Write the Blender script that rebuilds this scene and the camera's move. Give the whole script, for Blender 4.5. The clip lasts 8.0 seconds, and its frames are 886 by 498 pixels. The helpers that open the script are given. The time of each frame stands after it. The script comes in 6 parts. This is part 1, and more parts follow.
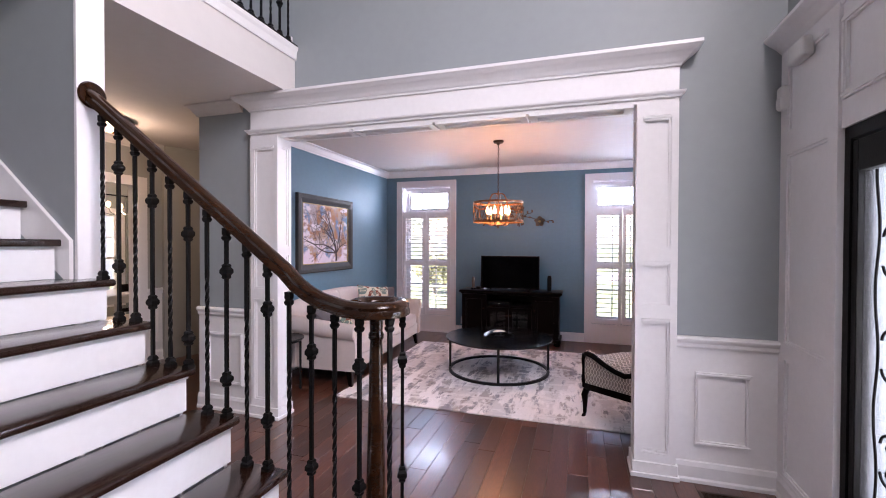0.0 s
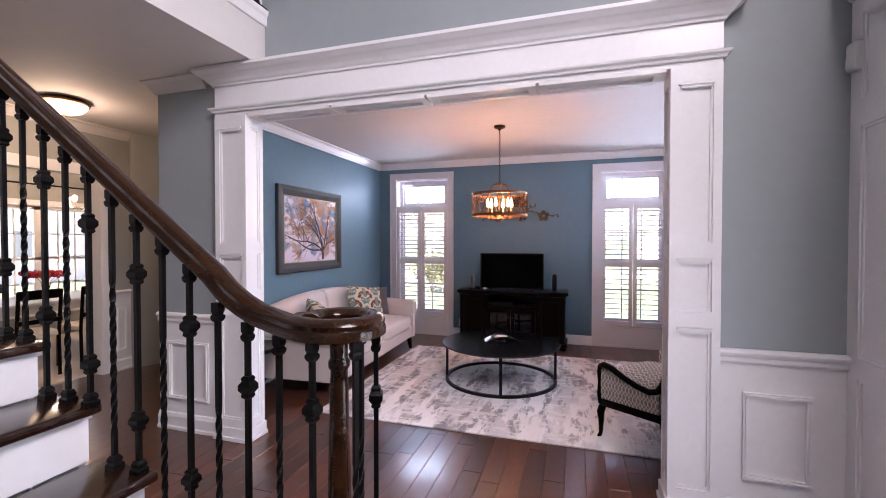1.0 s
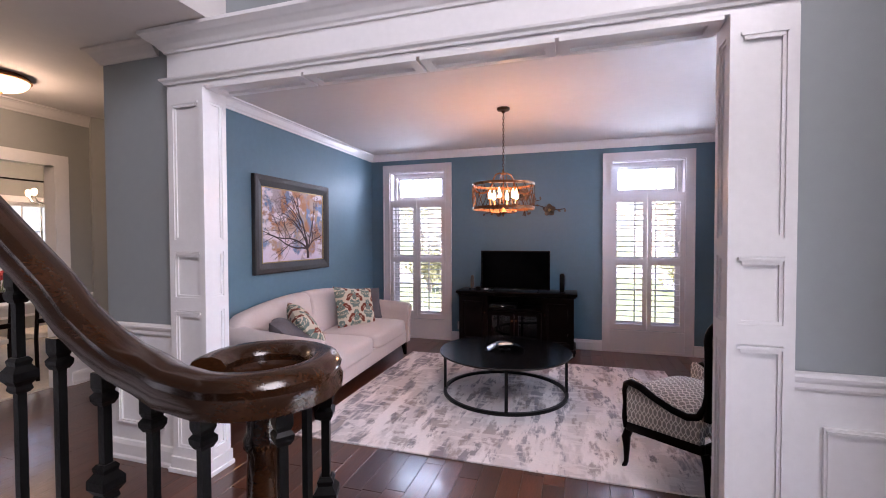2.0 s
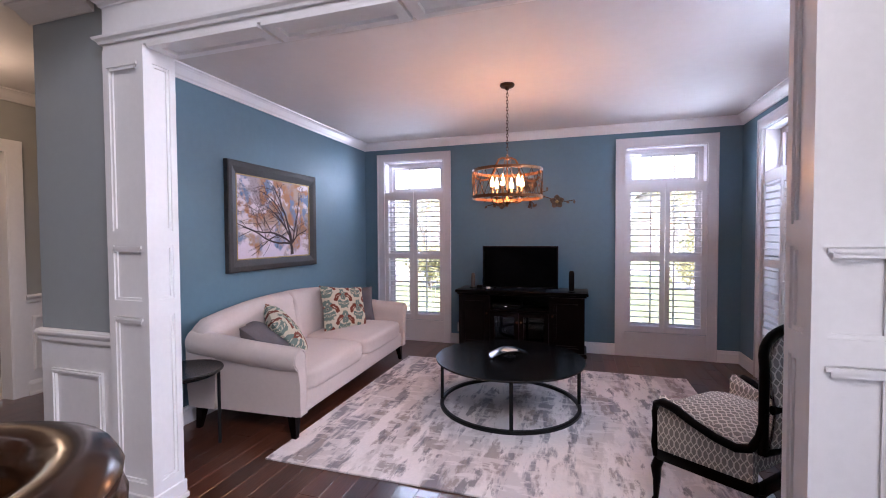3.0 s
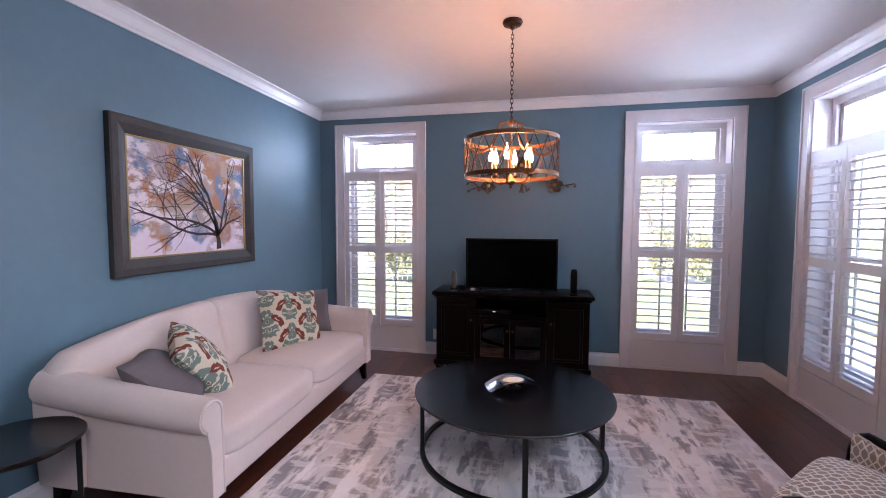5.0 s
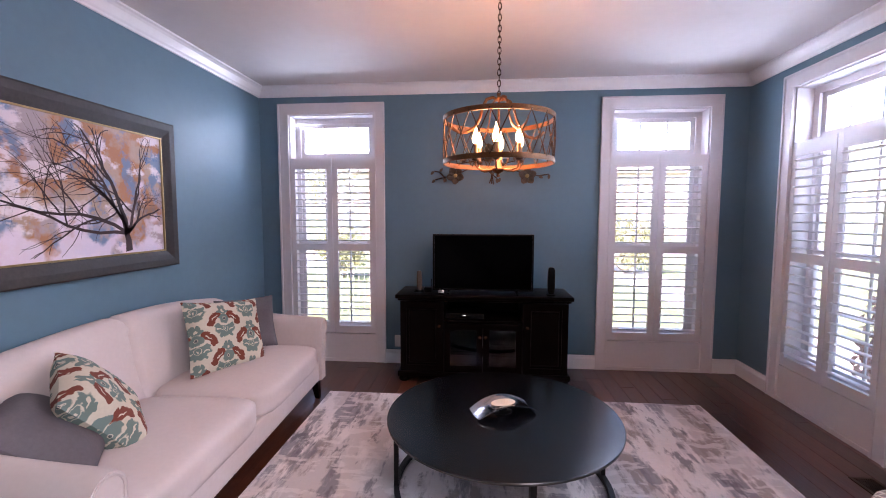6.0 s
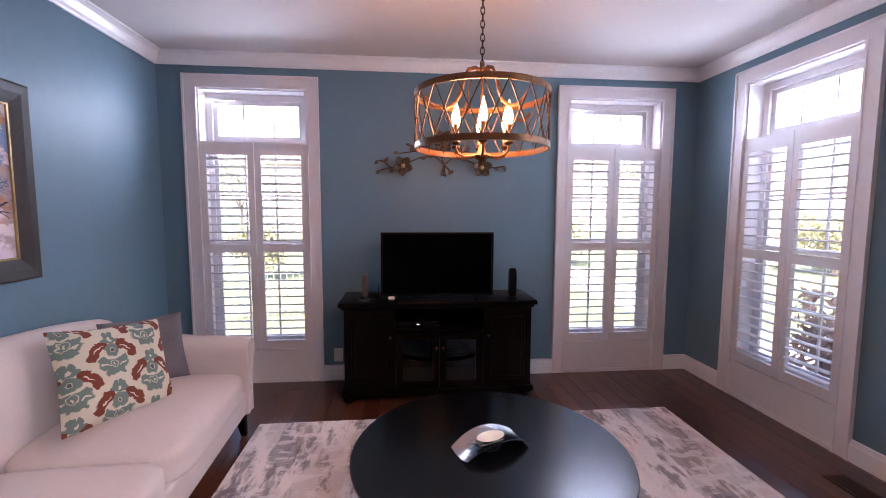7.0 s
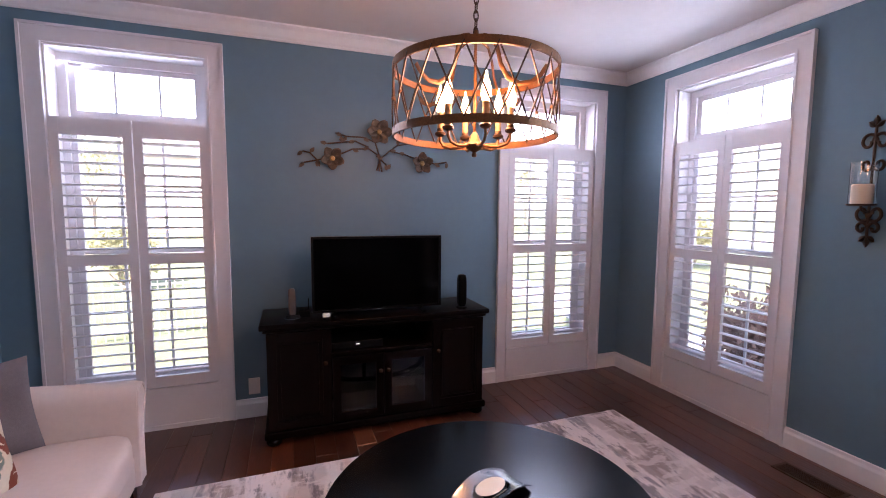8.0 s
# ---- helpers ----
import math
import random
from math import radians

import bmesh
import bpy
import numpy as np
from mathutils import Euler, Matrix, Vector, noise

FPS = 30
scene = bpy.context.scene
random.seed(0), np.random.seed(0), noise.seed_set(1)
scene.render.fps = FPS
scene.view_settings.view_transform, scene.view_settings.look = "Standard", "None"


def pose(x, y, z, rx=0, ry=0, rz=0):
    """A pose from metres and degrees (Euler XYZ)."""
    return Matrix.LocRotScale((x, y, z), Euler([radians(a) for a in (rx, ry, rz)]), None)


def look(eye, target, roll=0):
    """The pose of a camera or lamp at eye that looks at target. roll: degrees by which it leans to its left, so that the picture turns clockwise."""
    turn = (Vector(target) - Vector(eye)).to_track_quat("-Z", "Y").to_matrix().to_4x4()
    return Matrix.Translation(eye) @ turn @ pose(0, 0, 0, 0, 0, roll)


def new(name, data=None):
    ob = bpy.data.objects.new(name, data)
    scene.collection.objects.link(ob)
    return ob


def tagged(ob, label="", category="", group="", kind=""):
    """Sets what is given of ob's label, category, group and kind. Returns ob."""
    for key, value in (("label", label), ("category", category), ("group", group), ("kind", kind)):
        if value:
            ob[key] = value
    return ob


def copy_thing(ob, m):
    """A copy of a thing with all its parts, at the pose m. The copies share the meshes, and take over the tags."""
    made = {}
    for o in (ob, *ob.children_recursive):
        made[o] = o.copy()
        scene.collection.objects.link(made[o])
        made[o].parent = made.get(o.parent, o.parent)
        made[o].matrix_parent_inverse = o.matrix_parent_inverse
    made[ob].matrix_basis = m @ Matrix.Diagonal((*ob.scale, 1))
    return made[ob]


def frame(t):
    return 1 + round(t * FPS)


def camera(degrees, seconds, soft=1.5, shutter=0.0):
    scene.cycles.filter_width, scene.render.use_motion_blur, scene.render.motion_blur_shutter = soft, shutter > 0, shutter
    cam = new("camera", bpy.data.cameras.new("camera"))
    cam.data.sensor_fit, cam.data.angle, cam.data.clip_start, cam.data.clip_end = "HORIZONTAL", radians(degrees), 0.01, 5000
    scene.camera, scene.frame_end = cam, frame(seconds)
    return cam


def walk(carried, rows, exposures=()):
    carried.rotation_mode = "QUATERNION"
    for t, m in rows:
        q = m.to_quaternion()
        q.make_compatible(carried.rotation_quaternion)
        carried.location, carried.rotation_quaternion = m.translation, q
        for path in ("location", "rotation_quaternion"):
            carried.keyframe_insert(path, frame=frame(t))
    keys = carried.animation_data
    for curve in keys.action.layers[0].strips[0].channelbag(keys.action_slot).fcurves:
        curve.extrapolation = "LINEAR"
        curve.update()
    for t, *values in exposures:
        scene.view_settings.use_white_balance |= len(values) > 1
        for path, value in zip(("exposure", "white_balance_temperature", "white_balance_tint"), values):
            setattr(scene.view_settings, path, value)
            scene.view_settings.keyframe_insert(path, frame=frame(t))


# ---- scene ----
cam = camera(91.8, 8.0, soft=1.0)
SKY, TRANSOM, FOYER, CHAND = 0.15, 4.8, 28.5, 4.8
PATH = [
    (0, (0.341, 0.215, 1.507), (-0.264, 2.121, 1.481), 0.2),
    (0.5, (0.295, 0.453, 1.497), (-0.315, 2.357, 1.466), 0.0),
    (1, (0.219, 0.687, 1.487), (-0.378, 2.595, 1.451), -0.0),
    (1.5, (0.131, 0.931, 1.49), (-0.453, 2.844, 1.446), -0.1),
    (3, (-0.011, 1.624, 1.440), (-0.609, 3.531, 1.380), -0.3),
    (3.5, (-0.080, 1.855, 1.449), (-0.673, 3.764, 1.372), -0.1),
    (4, (-0.153, 2.075, 1.444), (-0.727, 3.989, 1.359), 0.1),
    (4.5, (-0.281, 2.301, 1.452), (-0.796, 4.230, 1.352), 0.2),
    (6, (-0.679, 2.961, 1.478), (-0.858, 4.947, 1.325), 0.1),
    (6.5, (-0.803, 3.183, 1.476), (-0.817, 5.177, 1.312), 0.1),
    (7, (-0.953, 3.408, 1.487), (-0.760, 5.391, 1.309), 0.2),
    (7.5, (-1.114, 3.630, 1.496), (-0.685, 5.574, 1.309), 0.4),
    (8, (-1.238, 3.873, 1.496), (-0.568, 5.749, 1.316), 0.4),
]
walk(cam, [(t, look(eye, target, roll)) for t, eye, target, roll in PATH], exposures=[(0, 2.78, 6450, 25), (1.7, 2.60, 6420, 25), (3, 2.58, 6250, 23), (4.5, 2.56, 6120, 21), (6.0, 2.66, 6350, 27), (8, 2.66, 6500, 28)])

# ---- light ----
world = bpy.data.worlds.new("sky")
scene.world = world
world.use_nodes = True
wn = world.node_tree.nodes
sky = wn.new("ShaderNodeTexSky")
sky.sky_type = "NISHITA"
sky.sun_disc = False
sky.sun_elevation, sky.sun_rotation = radians(48), radians(205)
sky.air_density, sky.dust_density = 1.0, 1.5
world.node_tree.links.new(sky.outputs["Color"], wn["Background"].inputs["Color"])
wn["Background"].inputs["Strength"].default_value = SKY


def lamp(name, kind, power, m, colour=(1, 1, 1), size=None, angle=None, radius=None):
    data = bpy.data.lights.new(name, kind)
    data.energy, data.color = power, colour
    if size:
        data.shape, data.size, data.size_y = "RECTANGLE", size[0], size[1]
    if angle:
        data.angle = radians(angle)
    if radius:
        data.shadow_soft_size = radius
    ob = new(name, data)
    ob.matrix_world = m
    return ob


lamp("sun", "SUN", 5.0, look((-20, -30, 40), (0, 0, 0)), (1, 0.95, 0.88), angle=0.5)

# ---- materials ----


def material(name, colour=(0.8, 0.8, 0.8), rough=0.5, metal=0.0, vary=0.0, scale=4.0, grain=0.0, bump=0.0, bscale=60.0, coat=0.0, rand=0.0, stretch=(1, 1, 1), second=None, spec=0.5):
    """A principled material with stains at one scale, grain at a finer one, and fine relief."""
    m = bpy.data.materials.new(name)
    m.use_nodes = True
    nt = m.node_tree
    n, l = nt.nodes, nt.links
    b = n["Principled BSDF"]
    b.inputs["Roughness"].default_value = rough
    b.inputs["Metallic"].default_value = metal
    b.inputs["Coat Weight"].default_value = coat
    b.inputs["Coat Roughness"].default_value = 0.12
    b.inputs["Specular IOR Level"].default_value = spec
    b.inputs["Base Color"].default_value = (*colour, 1)
    geo = n.new("ShaderNodeTexCoord")
    mp = n.new("ShaderNodeMapping")
    mp.inputs["Scale"].default_value = stretch
    l.new(geo.outputs["Object"], mp.inputs["Vector"])
    last = None
    if vary or grain or rand or second:
        big = n.new("ShaderNodeTexNoise")
        big.inputs["Scale"].default_value, big.inputs["Detail"].default_value = scale, 4
        l.new(mp.outputs["Vector"], big.inputs["Vector"])
        fine = n.new("ShaderNodeTexNoise")
        fine.inputs["Scale"].default_value, fine.inputs["Detail"].default_value = scale * 14, 3
        l.new(mp.outputs["Vector"], fine.inputs["Vector"])

        def spread(socket, amount):
            r = n.new("ShaderNodeMapRange")
            r.inputs["From Min"].default_value, r.inputs["From Max"].default_value = 0.25, 0.75
            r.inputs["To Min"].default_value, r.inputs["To Max"].default_value = 1 - amount, 1 + amount
            l.new(socket, r.inputs["Value"])
            return r.outputs["Result"]

        f = spread(big.outputs["Fac"], vary)
        g = spread(fine.outputs["Fac"], grain)
        mul = n.new("ShaderNodeMath")
        mul.operation = "MULTIPLY"
        l.new(f, mul.inputs[0]), l.new(g, mul.inputs[1])
        last = mul.outputs["Value"]
        if rand:
            info = n.new("ShaderNodeObjectInfo")
            r = n.new("ShaderNodeMapRange")
            r.inputs["To Min"].default_value, r.inputs["To Max"].default_value = 1 - rand, 1 + rand
            l.new(info.outputs["Random"], r.inputs["Value"])
            mul2 = n.new("ShaderNodeMath")
            mul2.operation = "MULTIPLY"
            l.new(last, mul2.inputs[0]), l.new(r.outputs["Result"], mul2.inputs[1])
            last = mul2.outputs["Value"]
        vm = n.new("ShaderNodeVectorMath")
        vm.operation = "SCALE"
        if second:
            mx = n.new("ShaderNodeMix")
            mx.data_type = "RGBA"
            mx.inputs["A"].default_value, mx.inputs["B"].default_value = (*colour, 1), (*second, 1)
            rr = n.new("ShaderNodeMapRange")
            rr.inputs["From Min"].default_value, rr.inputs["From Max"].default_value = 0.35, 0.65
            l.new(big.outputs["Fac"], rr.inputs["Value"])
            l.new(rr.outputs["Result"], mx.inputs["Factor"])
            l.new(mx.outputs["Result"], vm.inputs[0])
        else:
            vm.inputs[0].default_value = colour
        l.new(last, vm.inputs["Scale"])
        l.new(vm.outputs["Vector"], b.inputs["Base Color"])
    if bump:
        t = n.new("ShaderNodeTexNoise")
        t.inputs["Scale"].default_value, t.inputs["Detail"].default_value = bscale, 5
        l.new(mp.outputs["Vector"], t.inputs["Vector"])
        bp = n.new("ShaderNodeBump")
        bp.inputs["Strength"].default_value, bp.inputs["Distance"].default_value = bump, 0.004
        l.new(t.outputs["Fac"], bp.inputs["Height"])
        l.new(bp.outputs["Normal"], b.inputs["Normal"])
    return m


def glow(name, colour, strength):
    m = bpy.data.materials.new(name)
    m.use_nodes = True
    b = m.node_tree.nodes["Principled BSDF"]
    b.inputs["Base Color"].default_value = (0.9, 0.85, 0.75, 1)
    b.inputs["Emission Color"].default_value, b.inputs["Emission Strength"].default_value = (*colour, 1), strength
    return m


def glass(name, tint=(1, 1, 1), rough=0.0, ior=1.45):
    m = bpy.data.materials.new(name)
    m.use_nodes = True
    b = m.node_tree.nodes["Principled BSDF"]
    b.inputs["Base Color"].default_value = (*tint, 1)
    b.inputs["Transmission Weight"].default_value, b.inputs["Roughness"].default_value, b.inputs["IOR"].default_value = 1, rough, ior
    return m


M_BLUE = material("blue wall paint", (0.112, 0.202, 0.262), 0.52, vary=0.04, scale=1.3, grain=0.03, bump=0.08, bscale=260)
M_GREY = material("grey-blue wall paint", (0.315, 0.344, 0.356), 0.5, vary=0.03, scale=1.1, grain=0.02, bump=0.08, bscale=260)
M_TAUPE = material("taupe wall paint", (0.36, 0.36, 0.34), 0.5, vary=0.03, scale=1.1, grain=0.02, bump=0.08, bscale=260)
M_WHITE = material("white trim paint", (0.83, 0.81, 0.82), 0.3, vary=0.03, scale=2.2, grain=0.02, bump=0.05, bscale=90)
# White trim paint again, darkened to put the windows' backlit shade in the colour.
M_WHITE_BACKLIT = material("white trim paint darkened as backlit", (0.69, 0.655, 0.67), 0.35, vary=0.03, scale=2.2, grain=0.02, bump=0.05, bscale=90)
M_CEIL = material("ceiling paint", (0.68, 0.64, 0.625), 0.75, vary=0.03, scale=0.9, grain=0.02, bump=0.12, bscale=200)
M_RISER = material("white riser paint", (0.86, 0.85, 0.87), 0.28, vary=0.03, scale=2.2, grain=0.02, bump=0.05, bscale=90)
M_PLANK = material("dark stained hardwood", (0.085, 0.0250, 0.0120), 0.29, vary=0.35, scale=2.2, grain=0.3, bump=0.35, bscale=14, rand=0.42, stretch=(5, 0.6, 5), coat=0.5, spec=0.6)
M_JOINT = material("floor joint", (0.012, 0.006, 0.004), 0.7, grain=0.2, scale=8)
M_TREAD = material("dark stained tread wood", (0.019, 0.007, 0.0038), 0.2, vary=0.3, scale=2.5, grain=0.25, bump=0.12, bscale=20, stretch=(5, 0.7, 5), coat=0.35)
M_RAIL = material("polished dark rail wood", (0.026, 0.0095, 0.0035), 0.2, vary=0.4, scale=3, grain=0.3, bump=0.05, bscale=20, stretch=(1.2, 6, 6), coat=0.2, spec=0.3)
M_IRON = material("black wrought iron", (0.0025, 0.0023, 0.0023), 0.4, 0.0, vary=0.3, scale=20, grain=0.2, bump=0.2, bscale=90, spec=0.16)
M_BLACK = material("black painted metal", (0.003, 0.003, 0.0035), 0.4, 0.0, vary=0.25, scale=3, grain=0.12, bump=0.04, bscale=70, spec=0.3)
M_TABLE = material("black tabletop lacquer", (0.0012, 0.0012, 0.002), 0.22, 0.0, vary=0.2, scale=3, grain=0.1, bump=0.03, bscale=40, spec=0.9)
M_ESPRESSO = material("espresso wood", (0.0024, 0.0007, 0.0005), 0.3, vary=0.35, scale=2.5, grain=0.25, bump=0.06, bscale=24, stretch=(0.7, 4, 4), coat=0.01, spec=0.08)
M_SOFA = material("beige sofa fabric", (0.58, 0.49, 0.455), 0.9, vary=0.04, scale=3, grain=0.025, bump=0.12, bscale=420)
M_GREYPIL = material("grey velvet", (0.115, 0.100, 0.108), 0.75, vary=0.15, scale=5, grain=0.08, bump=0.3, bscale=220)
M_SCREEN = material("black screen", (0.0004, 0.0004, 0.0006), 0.12, vary=0.1, scale=2, spec=0.06)
M_GOLD = material("aged bronze gold", (0.16, 0.068, 0.025), 0.45, 0.7, vary=0.35, scale=12, grain=0.25, bump=0.15, bscale=60)
M_ART = material("antique metal leaf", (0.10, 0.072, 0.05), 0.5, 0.6, vary=0.4, scale=12, grain=0.3, bump=0.15, bscale=60)
M_SILVER = material("hammered silver", (0.55, 0.55, 0.56), 0.13, 1.0, vary=0.1, scale=14, bump=0.35, bscale=70)
M_BRONZE = material("dark bronze", (0.05, 0.026, 0.014), 0.4, 0.8, vary=0.3, scale=10, grain=0.2, bump=0.1, bscale=60)
M_CANDLE = material("bronzed candle sleeve", (0.22, 0.13, 0.06), 0.6, vary=0.1, scale=10)
M_CHROME = material("polished chrome", (0.72, 0.72, 0.74), 0.1, 1.0, vary=0.08, scale=14)
M_FRAME = material("pewter picture frame", (0.032, 0.028, 0.026), 0.55, 0.0, vary=0.2, scale=4, grain=0.2, bump=0.15, bscale=60)
M_FILLET = material("gold fillet", (0.42, 0.30, 0.14), 0.35, 0.8, vary=0.2, scale=20)
M_BARK = material("painted branch", (0.045, 0.024, 0.026), 0.7, vary=0.4, scale=14, grain=0.2)
M_PLASTIC = material("black plastic", (0.0012, 0.0012, 0.0014), 0.38, vary=0.15, scale=8, grain=0.05, spec=0.14)
M_WPLASTIC = material("white plastic", (0.74, 0.73, 0.72), 0.4, vary=0.03, scale=8)
M_GLASS = glass("clear glass")
M_SMOKED = glass("smoked cabinet glass", (0.10, 0.09, 0.09))
M_DOORGLASS = glass("frosted door glass", (0.95, 0.97, 1), 0.25)
M_WAX = material("ivory wax", (0.72, 0.64, 0.52), 0.55, vary=0.05, scale=8)
M_CARPET = material("cream carpet", (0.62, 0.55, 0.47), 0.95, vary=0.06, scale=3, grain=0.12, bump=0.5, bscale=300)
M_GRASS = material("lawn", (0.12, 0.145, 0.065), 0.9, vary=0.3, scale=1.5, grain=0.3, bump=0.5, bscale=60)
M_PAVE = material("pale concrete", (0.36, 0.33, 0.32), 0.85, vary=0.12, scale=1.2, grain=0.12, bump=0.2, bscale=60)


def leaf_material(name, colour):
    """Thin leaves that let some light through."""
    m = material(name, colour, 0.6, vary=0.4, scale=6, grain=0.3)
    n, l = m.node_tree.nodes, m.node_tree.links
    b, out = n["Principled BSDF"], n["Material Output"]
    tr, mix = n.new("ShaderNodeBsdfTranslucent"), n.new("ShaderNodeMixShader")
    l.new(b.inputs["Base Color"].links[0].from_socket, tr.inputs["Color"])
    l.new(b.outputs[0], mix.inputs[1])
    l.new(tr.outputs[0], mix.inputs[2])
    l.new(mix.outputs[0], out.inputs["Surface"])
    return m


M_LEAF = leaf_material("shrub leaves", (0.16, 0.20, 0.10))
M_LEAFY = leaf_material("yellow-green leaves", (0.36, 0.35, 0.20))
M_LEAFR = leaf_material("red-brown leaves", (0.34, 0.22, 0.18))
M_TRUNK = material("tree bark", (0.22, 0.18, 0.15), 0.9, vary=0.3, scale=6, grain=0.3, bump=0.6, bscale=40)
M_BRICK = material("red brick", (0.26, 0.11, 0.075), 0.9, vary=0.2, scale=5, grain=0.3, bump=0.4, bscale=60, rand=0.2)
M_MORTAR = material("mortar", (0.38, 0.36, 0.33), 0.95, vary=0.1, scale=6, grain=0.1)
M_SIDING = material("far house siding", (0.58, 0.50, 0.45), 0.8, vary=0.1, scale=1, grain=0.05)
M_ROOF = material("far roof shingle", (0.22, 0.19, 0.18), 0.9, vary=0.2, scale=2, grain=0.2)
M_RED = material("red petals", (0.45, 0.015, 0.02), 0.5, vary=0.2, scale=20)
M_DTABLE = material("pale painted tabletop", (0.55, 0.54, 0.53), 0.35, vary=0.06, scale=3)
M_CURTAIN = material("grey-green curtain", (0.20, 0.23, 0.22), 0.85, vary=0.1, scale=3, grain=0.1)
M_BULB = glow("candle bulb glow", (1.0, 0.45, 0.16), 9)
M_BOWL = glow("alabaster bowl glow", (1.0, 0.66, 0.33), 1.6)
M_LED = glow("small white light", (1, 0.95, 0.9), 0.6)


def trellis_material():
    """Woven cloth with chains of pale ovals on taupe."""
    m = material("oval trellis cloth", (0.30, 0.26, 0.235), 0.9, vary=0.08, scale=8, grain=0.1, bump=0.3, bscale=300)
    nt = m.node_tree
    n, l = nt.nodes, nt.links
    b = n["Principled BSDF"]
    old = b.inputs["Base Color"].links[0].from_socket
    uv = n.new("ShaderNodeUVMap")
    sep = n.new("ShaderNodeSeparateXYZ")
    l.new(uv.outputs["UV"], sep.inputs[0])

    def op(kind, a, c=None):
        k = n.new("ShaderNodeMath")
        k.operation = kind
        for i, v in enumerate((a, c)):
            if v is None:
                continue
            if isinstance(v, (int, float)):
                k.inputs[i].default_value = v
            else:
                l.new(v, k.inputs[i])
        return k.outputs[0]

    wave = op("MULTIPLY", op("SINE", op("MULTIPLY", sep.outputs["Y"], math.tau / 0.115)), 0.019)
    masks = []
    for sign in (1, -1):
        x = op("ADD", sep.outputs["X"], op("MULTIPLY", wave, sign))
        d = op("ABSOLUTE", op("SUBTRACT", op("FRACT", op("DIVIDE", x, 0.036)), 0.5))
        masks.append(op("LESS_THAN", d, 0.115))
    line = op("MAXIMUM", masks[0], masks[1])
    mx = n.new("ShaderNodeMix")
    mx.data_type = "RGBA"
    mx.inputs["B"].default_value = (0.74, 0.68, 0.60, 1)
    l.new(line, mx.inputs["Factor"])
    l.new(old, mx.inputs["A"])
    l.new(mx.outputs["Result"], b.inputs["Base Color"])
    return m


def blotch_material(name, base, blots, rough=0.9, coords="Object", stretch=(1, 1, 1), bump=0.3, bscale=300, mirror=False, soft=0.015):
    """A ground colour with several layers of ragged blotches: (colour, scale, threshold, offset, weight)."""
    m = material(name, base, rough, vary=0.05, scale=4, grain=0.05, bump=bump, bscale=bscale)
    nt = m.node_tree
    n, l = nt.nodes, nt.links
    b = n["Principled BSDF"]
    cur = b.inputs["Base Color"].links[0].from_socket
    tc = n.new("ShaderNodeTexCoord")
    vec = tc.outputs[coords]
    if mirror:
        sep, com = n.new("ShaderNodeSeparateXYZ"), n.new("ShaderNodeCombineXYZ")
        l.new(vec, sep.inputs[0])
        for i, axis in enumerate("XYZ"):
            pp = n.new("ShaderNodeMath")
            pp.operation = "PINGPONG"
            pp.inputs[1].default_value = mirror[i]
            l.new(sep.outputs[axis], pp.inputs[0])
            l.new(pp.outputs[0], com.inputs[axis])
        vec = com.outputs[0]
    for colour, scale, cut, off, weight, st in blots:
        mp = n.new("ShaderNodeMapping")
        mp.inputs["Scale"].default_value = st
        mp.inputs["Location"].default_value = (off, off * 1.7, off * 0.6)
        l.new(vec, mp.inputs["Vector"])
        t = n.new("ShaderNodeTexNoise")
        t.inputs["Scale"].default_value, t.inputs["Detail"].default_value, t.inputs["Roughness"].default_value = scale, 5, 0.62
        l.new(mp.outputs["Vector"], t.inputs["Vector"])
        r = n.new("ShaderNodeMapRange")
        r.inputs["From Min"].default_value, r.inputs["From Max"].default_value = cut - soft, cut + soft
        r.inputs["To Max"].default_value = weight
        l.new(t.outputs["Fac"], r.inputs["Value"])
        mx = n.new("ShaderNodeMix")
        mx.data_type = "RGBA"
        mx.inputs["B"].default_value = (*colour, 1)
        l.new(r.outputs["Result"], mx.inputs["Factor"])
        l.new(cur, mx.inputs["A"])
        cur = mx.outputs["Result"]
    l.new(cur, b.inputs["Base Color"])
    return m


M_TRELLIS = trellis_material()
M_RUG = blotch_material("distressed woven rug", (0.84, 0.78, 0.77), [
    ((0.52, 0.465, 0.46), 1.5, 0.51, 3.0, 0.6, (2.6, 0.8, 1)),
    ((0.26, 0.205, 0.19), 2.3, 0.575, 7.0, 0.7, (3.0, 0.9, 1)),
    ((0.20, 0.19, 0.225), 2.0, 0.575, 1.0, 0.75, (3.4, 0.7, 1)),
    ((0.82, 0.765, 0.755), 5.0, 0.55, 5.0, 0.65, (1.0, 2.6, 1)),
    ((0.16, 0.145, 0.165), 3.6, 0.62, 9.0, 0.75, (2.6, 0.9, 1))], soft=0.03, bscale=240, bump=0.5)


